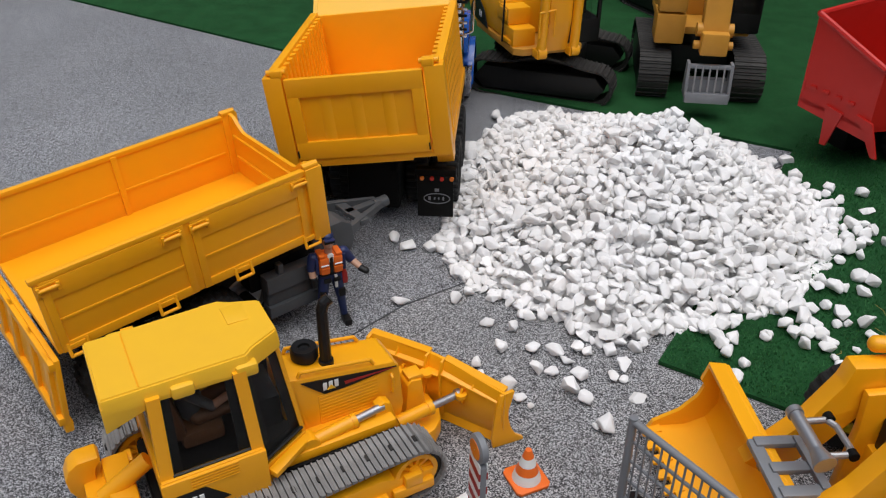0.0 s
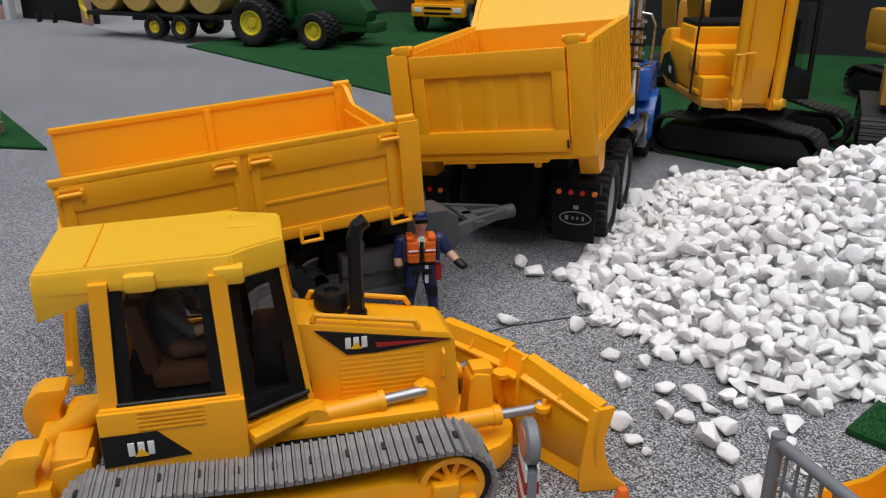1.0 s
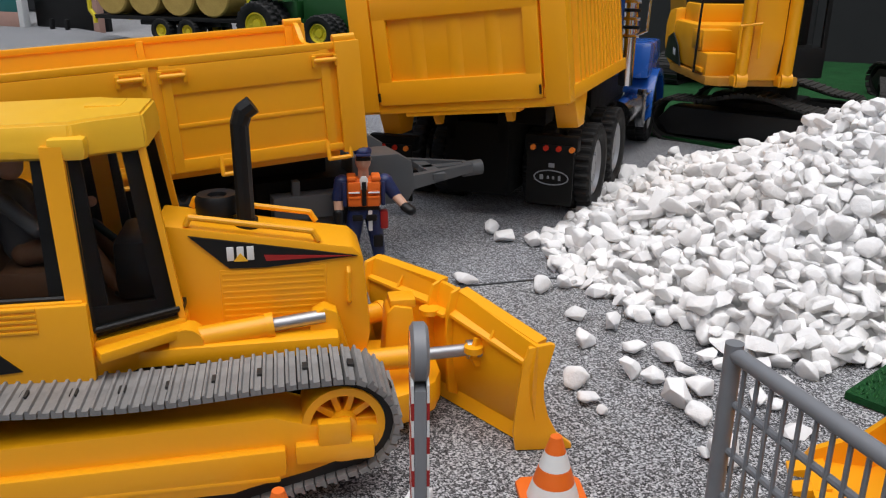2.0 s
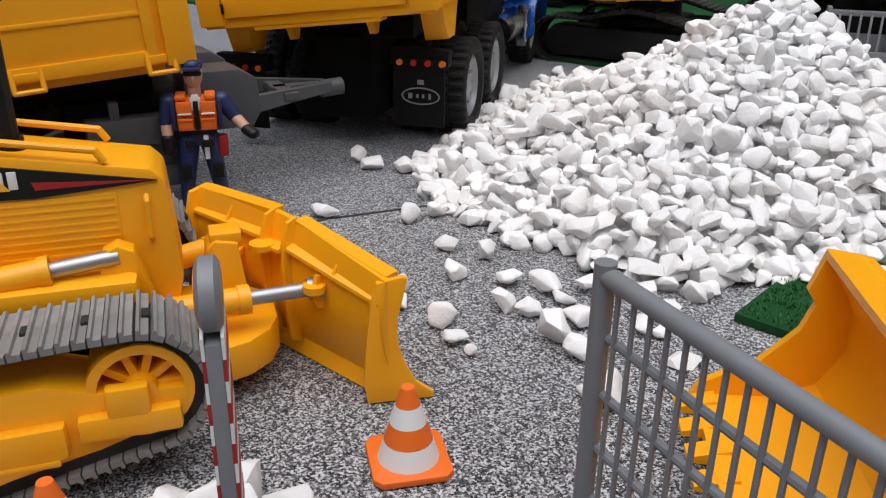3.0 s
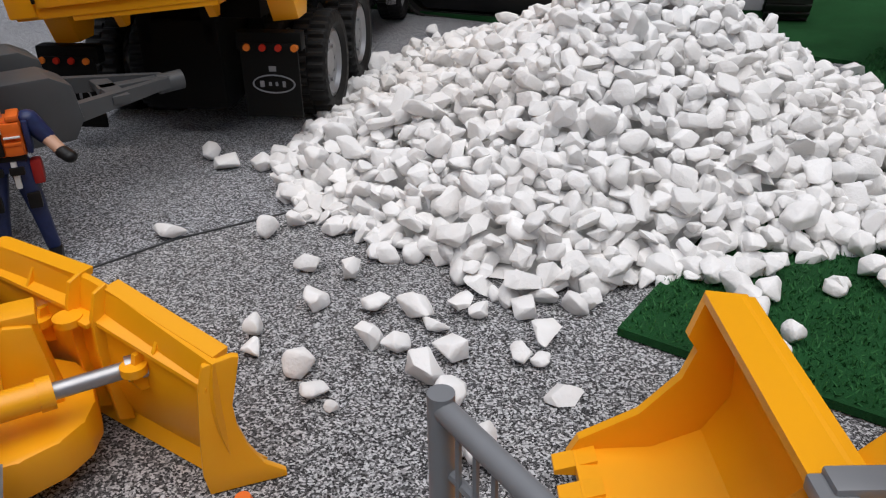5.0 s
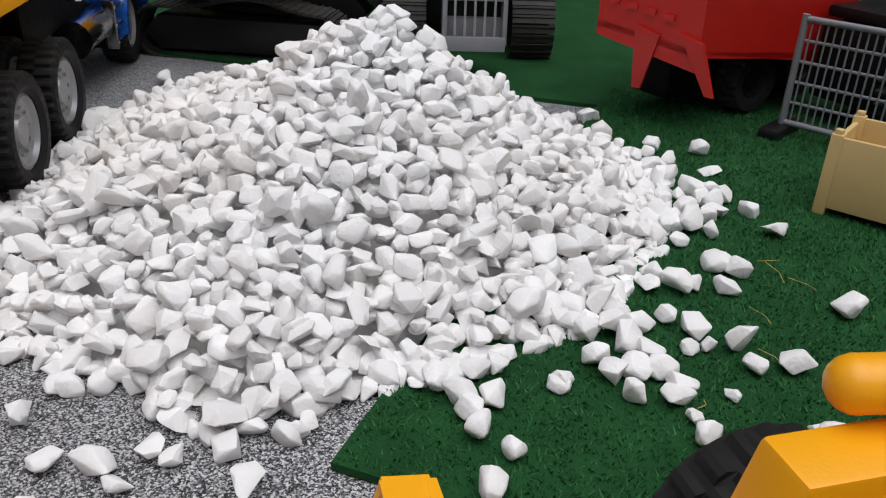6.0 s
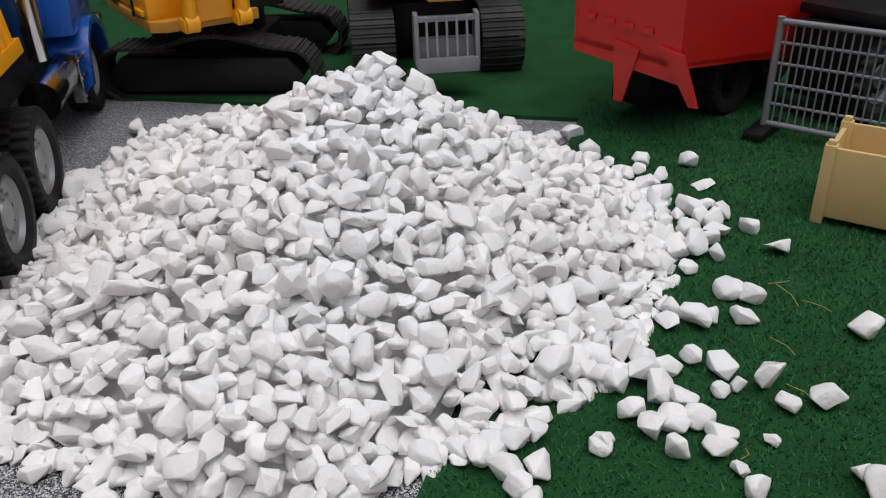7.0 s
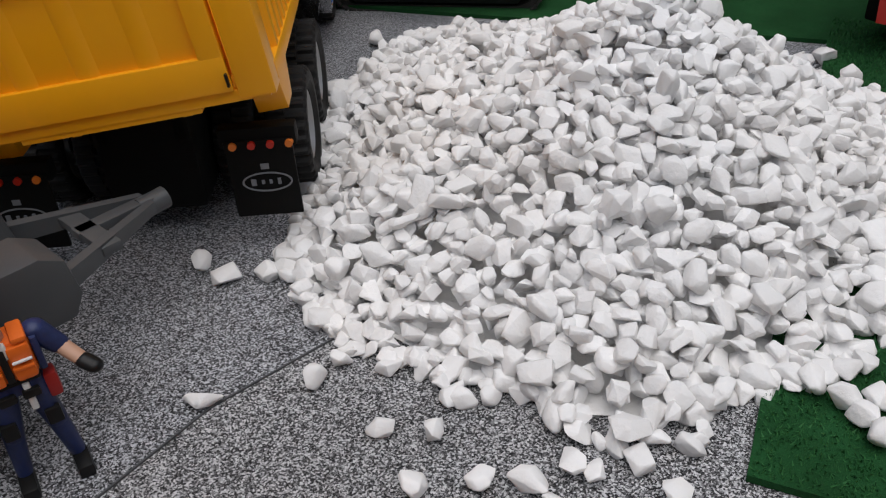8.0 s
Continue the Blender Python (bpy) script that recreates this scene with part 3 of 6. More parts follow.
def tipper_trailer():
    t = thing("tipper_trailer", TRAILER, "toy drop-side tipper trailer in orange-yellow plastic with its tailgate hanging open", "trailer")
    L, W, z0, z1, th = 0.1335, 0.083, 0.112, 0.187, 0.004
    NOSE = Matrix.Translation((0, 0, 0.104)) @ Matrix.Rotation(radians(-3.8), 4, "Y") @ Matrix.Translation((0, 0, -z0))
    part("floor", made((box, 0, 0, z0 + 0.004, 2 * L - 0.004, 2 * W - 0.004, 0.008, 0.001), (box, 0, 0, z0 - 0.004, 2 * L - 0.02, 2 * W - 0.03, 0.008, 0.001)), YELLOW_BED, t, at=NOSE)
    for s in (-1, 1):
        o = s * (W + 0.0022)
        side = part("side_wall", made((box, 0, s * W, (z0 + z1) / 2, 2 * L - 0.004, th, z1 - z0, 0.001)), YELLOW_BED, t, at=NOSE)
        part("top_rail", made((box, 0, s * W, z1, 2 * L, th + 0.003, 0.005, 0.001)), YELLOW_BED, side)
        for x0, x1 in ((-L + 0.006, -0.003), (0.003, L - 0.016)):
            part("upper_band", made((box, (x0 + x1) / 2, o, z1 - 0.012, x1 - x0, 0.003, 0.019, 0.0008)), YELLOW_BED, side)
            part("lower_band", made((box, (x0 + x1) / 2, o, z0 + 0.005, x1 - x0, 0.003, 0.009, 0.0008)), YELLOW_BED, side)
            part("middle_bead", made((box, (x0 + x1) / 2, o - s * 0.0004, z1 - 0.043, x1 - x0, 0.0024, 0.0030, 0.0008)), YELLOW_BED, side)
            for x in (x0 + 0.0035, x1 - 0.0035):
                part("band_upright", made((box, x, o, (z0 + z1) / 2, 0.007, 0.0032, z1 - z0 - 0.004, 0.0008)), YELLOW_BED, side)
            part("inner_bead", made((box, (x0 + x1) / 2, s * (W - 0.0024), z1 - 0.040, x1 - x0, 0.002, 0.003, 0.0008)), YELLOW_BED, side)
        part("inner_post", made((box, 0, s * (W - 0.003), (z0 + z1) / 2, 0.006, 0.004, z1 - z0, 0.0008)), YELLOW_BED, side)
        for x in (-0.121, -0.015, 0.011, 0.114):
            bm = made((box, x - 0.008, o + s * 0.002, z1 - 0.0095, 0.003, 0.004, 0.008, 0.0008), (box, x + 0.008, o + s * 0.002, z1 - 0.0095, 0.003, 0.004, 0.008, 0.0008),
                      (rod, (x - 0.008, o + s * 0.003, z1 - 0.009), (x + 0.008, o + s * 0.003, z1 - 0.009), 0.0018), (box, x, o + s * 0.0012, z1 - 0.0055, 0.018, 0.0022, 0.002, 0.0005))
            part("latch", bm, YELLOW_BED, side)
        for x in (-0.115, -0.034, 0.042, 0.118):
            bm = made((tube, [(x - 0.008, o + s * 0.001, z0 + 0.008), (x - 0.008, o + s * 0.004, z0 - 0.004), (x + 0.008, o + s * 0.004, z0 - 0.004), (x + 0.008, o + s * 0.001, z0 + 0.008)], 0.0016), (box, x, o + s * 0.001, z0 + 0.004, 0.014, 0.003, 0.005, 0.0008))
            part("side_hinge", bm, YELLOW_BED, side)
        part("corner_post", made((box, L - 0.003, s * (W + 0.001), (z0 + z1) / 2 + 0.001, 0.018, 0.010, z1 - z0 + 0.004, 0.0012), (box, L - 0.004, s * W, z1 + 0.004, 0.016, 0.009, 0.005, 0.0015), (rod, (L - 0.012, s * W, z1 + 0.005), (L + 0.004, s * W, z1 + 0.005), 0.0025)), YELLOW_BED, t, at=NOSE)
    drop = lambda k: 0.014 * (0.5 - 0.5 * math.cos(math.pi * k / 6))
    top = [(W - 0.008 - 0.026 * k / 6, z1 + 0.004 - drop(k)) for k in range(7)]
    curve = [(-W + 0.002, z0), (W - 0.002, z0), (W - 0.002, z1 + 0.004)] + top + [(-y, z) for y, z in reversed(top)] + [(-W + 0.002, z1 + 0.004)]
    front = part("front_wall", made((prism, curve, "x", L - 0.005, L - 0.001)), YELLOW_BED, t, at=NOSE)
    for z in (z0 + 0.03, z1 - 0.020):
        part("front_bead", made((box, L - 0.006, 0, z, 0.003, 2 * W - 0.02, 0.004, 0.001)), YELLOW_BED, front)
    tilt = NOSE @ Matrix.Translation((-L, 0, z0)) @ Matrix.Rotation(radians(9), 4, "Y")
    gate = part("tailgate", made((box, -0.002, 0, -0.036, 0.005, 2 * W + 0.012, 0.068, 0.001)), YELLOW_BED, t, "open tailgate hanging down", at=tilt)
    for z in (-0.066, -0.008):
        part("gate_rail", made((box, -0.006, 0, z, 0.006, 2 * W + 0.012, 0.008, 0.001)), YELLOW_BED, gate)
    for y in (-W + 0.008, -0.028, 0.028, W - 0.008):
        part("gate_upright", made((box, -0.0055, y, -0.037, 0.006, 0.012, 0.066, 0.001)), YELLOW_BED, gate)
    for y in (-W - 0.001, W + 0.001):
        part("gate_pin", made((box, -0.001, y, -0.074, 0.008, 0.009, 0.012, 0.002)), YELLOW_BED, gate)
    ch = part("chassis", made((box, -0.03, 0, 0.07, 0.14, 0.06, 0.03, 0.004), (box, 0.10, 0, 0.07, 0.08, 0.11, 0.03, 0.003)), CHASSIS, t)
    for y in (-0.03, 0.03):
        part("chassis_rail", made((box, 0, y, 0.086, 0.24, 0.012, 0.022, 0.002)), CHASSIS, ch)
    for x in (-0.078, 0.008, 0.060):
        part("axle", made((rod, (x, -0.07, 0.042), (x, 0.07, 0.042), 0.007)), CHASSIS, t)
    for s in (-1, 1):
        part("side_guard", made((box, 0.100, s * 0.066, 0.068, 0.060, 0.016, 0.018, 0.0015), (box, 0.100, s * 0.063, 0.051, 0.058, 0.012, 0.020, 0.0010), (box, 0.100, s * 0.066, 0.036, 0.060, 0.016, 0.013, 0.0015), (box, 0.088, s * 0.068, 0.082, 0.006, 0.008, 0.012, 0.001)), GREY, ch)
        part("coupling_block", made((prism, [(0.136, 0.058), (0.182, 0.058), (0.189, 0.070), (0.186, 0.092), (0.174, 0.099), (0.136, 0.099)], "y", s * 0.038 - 0.017, s * 0.038 + 0.017, 0.002)), GREY, ch)
        bm = bmesh.new()
        hexahedron(bm, [(0.175, s * 0.046, 0.063), (0.175, s * 0.038, 0.063), (0.260, s * 0.003, 0.066), (0.260, s * 0.009, 0.066)],
                   [(0.175, s * 0.046, 0.076), (0.175, s * 0.038, 0.076), (0.260, s * 0.003, 0.073), (0.260, s * 0.009, 0.073)])
        part("drawbar", bm, GREY, ch, "grey drawbar")
    part("drawbar_eye", made((box, 0.22, 0, 0.070, 0.012, 0.06, 0.006, 0.001), (box, 0.238, 0, 0.070, 0.050, 0.010, 0.006, 0.001), (rod, (0.254, 0, 0.067), (0.272, 0, 0.068), 0.007)), GREY, ch)
    ty, rm = tyre_mesh(0.042, 0.028, 0.025), rim_mesh(0.025, 0.028, RIM)
    for x in (-0.078, 0.008):
        for s in (-1, 1):
            wheel(t, ty, rm, x, s * 0.064, 0.0425)
    for s in (-1, 1):
        wheel(t, ty, rm, 0.060, s * 0.028, 0.0425)
    return t


tipper_trailer()

# ---- bulldozer ----
DOZER = pose(0.0078, 0.5572, 0, 0, 0, 35.5)


def bulldozer():
    t = thing("bulldozer", DOZER, "yellow toy bulldozer with grey tracks and an angled blade", "bulldozer")
    line = [(0.0885 + 0.0232 * math.cos(a), 0.0425 + 0.0232 * math.sin(a)) for a in (radians(-70 + 16 * k) for k in range(11))]
    line += [(0.0885 - 0.0183 * k, 0.0657 - 0.0002 * k - 0.004 * math.sin(math.pi * k / 10) ** 2) for k in range(1, 10)]
    line += [(-0.094 + 0.026 * math.cos(a), 0.0375 + 0.026 * math.sin(a)) for a in (radians(90 + 15 * k) for k in range(11))]
    line += [(-0.070, 0.0045), (0.030, 0.0045), (0.060, 0.012)]
    shoe = shoe_mesh(0.034, 0.0051, TRACK)
    clip = mesh_of("track_clip", made((box, 0, 0, -0.0027, 0.0030, 0.0060, 0.0016, 0.0003)), TRACK_DARK)
    for s in (-1, 1):
        y = s * 0.066
        tr = track(t, "track", y, 0.034, line, 0.0051, TRACK_DARK, shoe)
        for x, z, a in loop_points(line, 0.0204):
            shared("track_clip", clip, tr, Matrix.Translation((x, y - 0.001, z)) @ Matrix.Rotation(-a, 4, "Y"))
        bm = bmesh.new()
        prism(bm, [(-0.085, 0.013), (0.040, 0.013), (0.072, 0.020), (0.104, 0.030), (0.106, 0.042), (0.075, 0.044), (0.058, 0.050), (-0.085, 0.046)], "y", y - 0.0140, y + 0.0140, 0.002)
        prism(bm, [(-0.085, 0.016), (0.038, 0.016), (0.062, 0.023), (0.062, 0.036), (-0.085, 0.033)], "y", y + s * 0.0165 - 0.003, y + s * 0.0165 + 0.003, 0.0015)
        box(bm, -0.012, y + s * 0.0178, 0.0215, 0.142, 0.004, 0.003, 0.001)
        box(bm, 0.084, y + s * 0.0160, 0.0415, 0.015, 0.006, 0.012, 0.0015)
        box(bm, 0.084, y + s * 0.0160, 0.0320, 0.036, 0.006, 0.010, 0.002)
        part("track_frame", bm, YELLOW, t)
        for x, z, r in ((0.0885, 0.0425, 0.0190), (-0.094, 0.0375, 0.0215)):
            bm = bmesh.new()
            lathe(bm, [(r * 0.80, -0.0135), (r, -0.0135), (r, 0.0135), (r * 0.80, 0.0135), (r * 0.80, -0.0135)], 30, (x, y, z))
            lathe(bm, [(0.0005, -0.0142), (r * 0.30, -0.0142), (r * 0.32, -0.010), (r * 0.32, 0.010), (r * 0.30, 0.0142), (0.0005, 0.0142)], 20, (x, y, z))
            hub = part("idler_wheel" if x > 0 else "sprocket", bm, YELLOW, t)
            for k in range(10):
                a = 2 * math.pi * k / 10
                part("spoke", made((box, x + r * 0.57 * math.cos(a), y, z + r * 0.57 * math.sin(a), r * 0.6, 0.020, r * 0.16, 0.0005, Matrix.Rotation(-a, 4, "Y"))), YELLOW, hub)
    part("belly", made((box, -0.005, 0, 0.046, 0.19, 0.09, 0.030, 0.004)), CHASSIS, t)
    part("side_deck", made((box, 0.008, 0, 0.0645, 0.165, 0.084, 0.010, 0.003)), YELLOW, t)
    # hood
    prof = [(0.006, 0.052), (0.105, 0.046), (0.108, 0.060), (0.105, 0.102), (0.100, 0.1075), (0.006, 0.124)]
    hood = part("hood", made((prism, prof, "y", -0.0185, 0.0185, 0.0022)), YELLOW, t)
    for s in (-1, 1):
        y = s * 0.0190
        decal = [(0.021, 0.1175), (0.102, 0.1030), (0.056, 0.0995), (0.039, 0.1000)]
        mark = part("side_decal", made((prism, decal, "y", y - 0.0006, y + 0.0006)), BLACK, hood, "black wedge decal")
        part("stripe", made((prism, [(0.056, 0.1062), (0.099, 0.1034), (0.057, 0.1030)], "y", y - 0.0010, y + 0.0010)), RED_PRINT, mark)
        bm = bmesh.new()
        for x, w in ((0.0400, 0.0034), (0.0448, 0.0034), (0.0496, 0.0034)):
            box(bm, x, y, 0.1075, w, 0.0022, 0.0072, 0.0004)
        part("emblem", bm, WHITE, mark)
        part("emblem_triangle", made((prism, [(0.0415, 0.1038), (0.0482, 0.1036), (0.0448, 0.1080)], "y", y - 0.0015, y + 0.0015)), YELLOW_LIGHT, mark)
        grille = part("louvre_panel", made((box, 0.060, s * 0.0180, 0.084, 0.052, 0.002, 0.030, 0.0005)), YELLOW, hood)
        for k in range(9):
            part("louvre", made((box, 0.060, s * 0.01835, 0.071 + 0.0032 * k, 0.050, 0.0018, 0.0016, 0.0005)), YELLOW, grille)
        part("grab_handle", made((tube, [(0.097, y, 0.097), (0.097, y + s * 0.003, 0.095), (0.097, y + s * 0.003, 0.080), (0.097, y, 0.078)], 0.0012)), YELLOW, hood)
        zr = lambda x: 0.1245 - 0.172 * (x - 0.006)
        rail = [(0.020, s * 0.0165, zr(0.020)), (0.022, s * 0.0165, zr(0.022) + 0.0045), (0.080, s * 0.0165, zr(0.080) + 0.0045), (0.083, s * 0.0165, zr(0.083))]
        part("hood_rail", made((tube, rail, 0.0016)), YELLOW, hood)
    part("exhaust_pipe", made((tube, [(0.048, -0.004, 0.112), (0.048, -0.004, 0.168), (0.050, -0.004, 0.174), (0.055, -0.004, 0.1775)], 0.0046), (rod, (0.048, -0.004, 0.113), (0.048, -0.004, 0.1205), 0.006)), BLACK, hood, "black exhaust pipe")
    bm = bmesh.new()
    lathe(bm, [(0.0005, 0.0), (0.0085, 0.0), (0.0095, 0.004), (0.0110, 0.005), (0.0112, 0.012), (0.0098, 0.0145), (0.0050, 0.0140), (0.0045, 0.012), (0.0005, 0.012)], 26)
    part("air_cleaner", bm, BLACK, hood, "black air cleaner", at=pose(0.034, 0.006, 0.117, 90, 0, 0))
    # cab
    fp = [(-0.094, -0.052), (-0.022, -0.052), (0.018, -0.030), (0.018, 0.030), (-0.022, 0.052), (-0.094, 0.052)]
    cab = part("cab", made((prism, fp, "z", 0.060, 0.080, 0.0015), (prism, [(-0.094, -0.0535), (-0.022, -0.0535), (-0.022, -0.047), (-0.094, -0.047)], "z", 0.060, 0.101, 0.0012), (prism, [(-0.094, 0.0535), (-0.022, 0.0535), (-0.022, 0.047), (-0.094, 0.047)], "z", 0.060, 0.101, 0.0012), (box, -0.092, 0, 0.09, 0.005, 0.1, 0.03, 0.001)), YELLOW, t)
    part("cab_floor", made((prism, [(x * 0.96, y * 0.95) for x, y in fp], "z", 0.0831, 0.086)), BLACK, cab)
    for s in (-1, 1):
        for name, (x, y), (x2, y2), w in (("rear_pillar", (-0.090, 0.048), (-0.086, 0.040), 0.009), ("middle_pillar", (-0.024, 0.049), (-0.028, 0.0405), 0.009), ("front_pillar", (0.0160, 0.0285), (0.0045, 0.0225), 0.0032)):
            bm = bmesh.new()
            h = w / 2
            hexahedron(bm, [(x - h, s * y - h, 0.08), (x + h, s * y - h, 0.08), (x + h, s * y + h, 0.08), (x - h, s * y + h, 0.08)],
                       [(x2 - h, s * y2 - h, 0.168), (x2 + h, s * y2 - h, 0.168), (x2 + h, s * y2 + h, 0.168), (x2 - h, s * y2 + h, 0.168)])
            part(name, bm, YELLOW, cab)
        for (xa, ya, xb, yb, xc, yc, xd, yd) in ((-0.086, 0.050, -0.028, 0.050, -0.031, 0.0415, -0.083, 0.0415), (-0.020, 0.0495, 0.0150, 0.0300, 0.0038, 0.0240, -0.025, 0.0415)):
            bm = bmesh.new()
            zb = 0.100 if xa < -0.05 else 0.080
            q = [(xa, s * ya, zb), (xb, s * yb, zb), (xc, s * yc, 0.166), (xd, s * yd, 0.166)]
            hexahedron(bm, q, [(x, y - s * 0.0012, z) for x, y, z in q])
            pane = part("window_pane", bm, GLASS, cab, "clear window pane")
            pane.visible_shadow = False
        # rubber surround of the two side windows
        bm = bmesh.new()
        for p, q in (((-0.085, 0.0500, 0.1015), (-0.028, 0.0500, 0.1015)), ((-0.020, 0.050, 0.085), (0.0150, 0.0300, 0.085)), ((-0.020, 0.050, 0.085), (-0.0245, 0.0415, 0.165)), ((-0.0285, 0.0505, 0.085), (-0.0315, 0.0418, 0.165)), ((-0.0855, 0.0505, 0.085), (-0.0825, 0.0418, 0.165))):
            rod(bm, (p[0], s * p[1], p[2]), (q[0], s * q[1], q[2]), 0.0013, n=6)
        part("window_seal", bm, BLACK, cab)
        for q in ([(-0.086, 0.0485, 0.081), (-0.078, 0.0485, 0.081), (-0.0755, 0.0400, 0.165), (-0.083, 0.0400, 0.165)],
                  [(-0.037, 0.0485, 0.081), (-0.028, 0.0485, 0.081), (-0.031, 0.0400, 0.165), (-0.038, 0.0400, 0.165)],
                  [(-0.020, 0.0475, 0.081), (-0.013, 0.0430, 0.081), (-0.019, 0.0365, 0.165), (-0.025, 0.0400, 0.165)],
                  [(0.0065, 0.0330, 0.081), (0.0145, 0.0280, 0.081), (0.0035, 0.0220, 0.165), (-0.0035, 0.0265, 0.165)],
                  [(-0.020, 0.0475, 0.081), (0.0145, 0.0280, 0.081), (0.0125, 0.0275, 0.090), (-0.020, 0.0470, 0.095)]):
            bm = bmesh.new()
            v = [(x, s * y, z) for x, y, z in q]
            hexahedron(bm, v, [(x, y - s * 0.002, z) for x, y, z in v])
            bmesh.ops.recalc_face_normals(bm, faces=bm.faces)
            part("door_frame", bm, BLACK, cab)
        skirt = part("side_skirt", made((prism, [(-0.095, 0.057), (-0.022, 0.060), (-0.020, 0.064), (-0.020, 0.100), (-0.095, 0.100)], "y", s * 0.0535 - 0.002, s * 0.0535 + 0.002, 0.001)), YELLOW, cab)
        d = part("side_decal", made((prism, [(-0.0945, 0.0680), (-0.050, 0.0705), (-0.066, 0.0870), (-0.0945, 0.0870)], "y", s * 0.0558 - 0.0005, s * 0.0558 + 0.0005)), BLACK, skirt, "black wedge decal")
        bm = bmesh.new()
        for x in (-0.0800, -0.0750, -0.0700):
            box(bm, x, s * 0.0562, 0.0780, 0.0034, 0.0016, 0.0080, 0.0004)
        part("emblem", bm, WHITE, d)
        part("emblem_triangle", made((prism, [(-0.0785, 0.0737), (-0.0715, 0.0737), (-0.0750, 0.0785)], "y", s * 0.0562 - 0.0012, s * 0.0562 + 0.0012)), YELLOW_LIGHT, d)
        bm = bmesh.new()
        for k in range(5):
            box(bm, -0.058, s * 0.0556, 0.0890 + 0.0026 * k, 0.034, 0.0014, 0.0014, 0.0003)
        part("vent_slats", bm, YELLOW, skirt)
        part("fender_step", made((prism, [(-0.02, 0.052), (0.016, 0.030), (0.020, 0.036), (-0.016, 0.060)] if s > 0 else [(-0.02, -0.052), (-0.016, -0.060), (0.020, -0.036), (0.016, -0.030)], "z", 0.073, 0.078, 0.0008)), YELLOW, cab)
    part("rear_window", made((box, -0.091, 0, 0.134, 0.0015, 0.080, 0.062, 0.0003)), GLASS, cab, "clear rear window").visible_shadow = False
    bm = made((box, -0.055, 0, 0.096, 0.032, 0.034, 0.014, 0.004), (box, -0.074, 0, 0.120, 0.010, 0.032, 0.045, 0.004, Matrix.Rotation(radians(-10), 4, "Y")), (box, -0.075, 0, 0.150, 0.008, 0.022, 0.014, 0.003))
    part("seat", bm, BROWN_CLOTH, cab, "brown driver's seat")
    part("dashboard", made((box, -0.005, 0, 0.102, 0.018, 0.044, 0.030, 0.004), (rod, (-0.016, 0, 0.112), (-0.026, 0, 0.122), 0.002)), BLACK, cab)
    # roof: sloping edge all round, chamfered front corners, raised hatch, lamp pods
    low = [(-0.118, -0.040), (-0.020, -0.042), (-0.014, -0.036), (0.008, -0.024), (0.008, 0.024), (-0.014, 0.036), (-0.020, 0.042), (-0.118, 0.040)]
    bm = bmesh.new()
    a = [bm.verts.new((x, y * (1 if y < 0 else 0.90), 0.1615)) for x, y in low]
    b = [bm.verts.new((x, y * (1 if y < 0 else 0.86), 0.1695)) for x, y in low]
    c = [bm.verts.new((x * 0.985 - 0.001, y * (0.93 if y < 0 else 0.78), 0.1745 + 0.0036 * (x + 0.118) / 0.126)) for x, y in low]
    n = len(low)
    bm.faces.new(a[::-1]), bm.faces.new(c)
    for p, q in ((a, b), (b, c)):
        for i in range(n):
            bm.faces.new((p[i], p[(i + 1) % n], q[(i + 1) % n], q[i]))
    bmesh.ops.recalc_face_normals(bm, faces=bm.faces)
    bmesh.ops.bevel(bm, geom=list(bm.edges), offset=0.0012, segments=2, affect="EDGES")
    prism(bm, [(-0.118, 0.148), (-0.090, 0.158), (-0.090, 0.168), (-0.118, 0.169)], "y", -0.040, 0.034, 0.001)
    roof = part("roof", bm, YELLOW_LIGHT, t, "pale yellow cab roof")
    part("roof_seam", made((box, -0.092, -0.004, 0.1755, 0.0010, 0.064, 0.0010, 0)), YELLOW, roof)
    part("roof_hatch", made((box, -0.014, 0.010, 0.1775, 0.016, 0.022, 0.0012, 0.0004)), YELLOW_LIGHT, roof)
    for x, s in ((-0.028, 1), (-0.094, 1), (-0.066, -1), (-0.022, -1)):
        part("lamp_pod", made((box, x, s * (0.040 if s < 0 else 0.034), 0.1665, 0.016, 0.010, 0.010, 0.003)), YELLOW_LIGHT, roof)
    # lift cylinders on the hood's sides
    for s in (-1, 1):
        rear, front = Vector((0.018, s * 0.034, 0.070)), Vector((0.084, s * 0.030, 0.076))
        mid = rear.lerp(front, 0.62)
        cyl = part("lift_cylinder", made((rod, rear, mid, 0.0056), (rod, rear.lerp(front, 0.56), mid, 0.0064), (rod, rear + Vector((0, -0.006, 0)), rear + Vector((0, 0.006, 0)), 0.008)), YELLOW, t)
        part("piston_rod", made((rod, mid, front, 0.0034)), STEEL, cyl)
        part("cylinder_mount", made((prism, [(0.072, 0.052), (0.097, 0.050), (0.090, 0.078), (0.084, 0.081), (0.078, 0.078)], "y", s * 0.027 - 0.005, s * 0.027 + 0.005, 0.001)), YELLOW, t)
    # blade, turned to the left; its own frame sits at the middle of its foot
    B = pose(0.1585, 0.0130, 0, 0, 0, 30)
    H = 0.071
    crest = lambda y: (0.0640 + 0.0068 * min(1, max(0, (H - abs(y)) / (H - 0.012)))) * (1 + 0.85 * y)
    bow = lambda z: 0.020 * (z / 0.066 - 0.62) ** 2 * 1.25 - 0.006

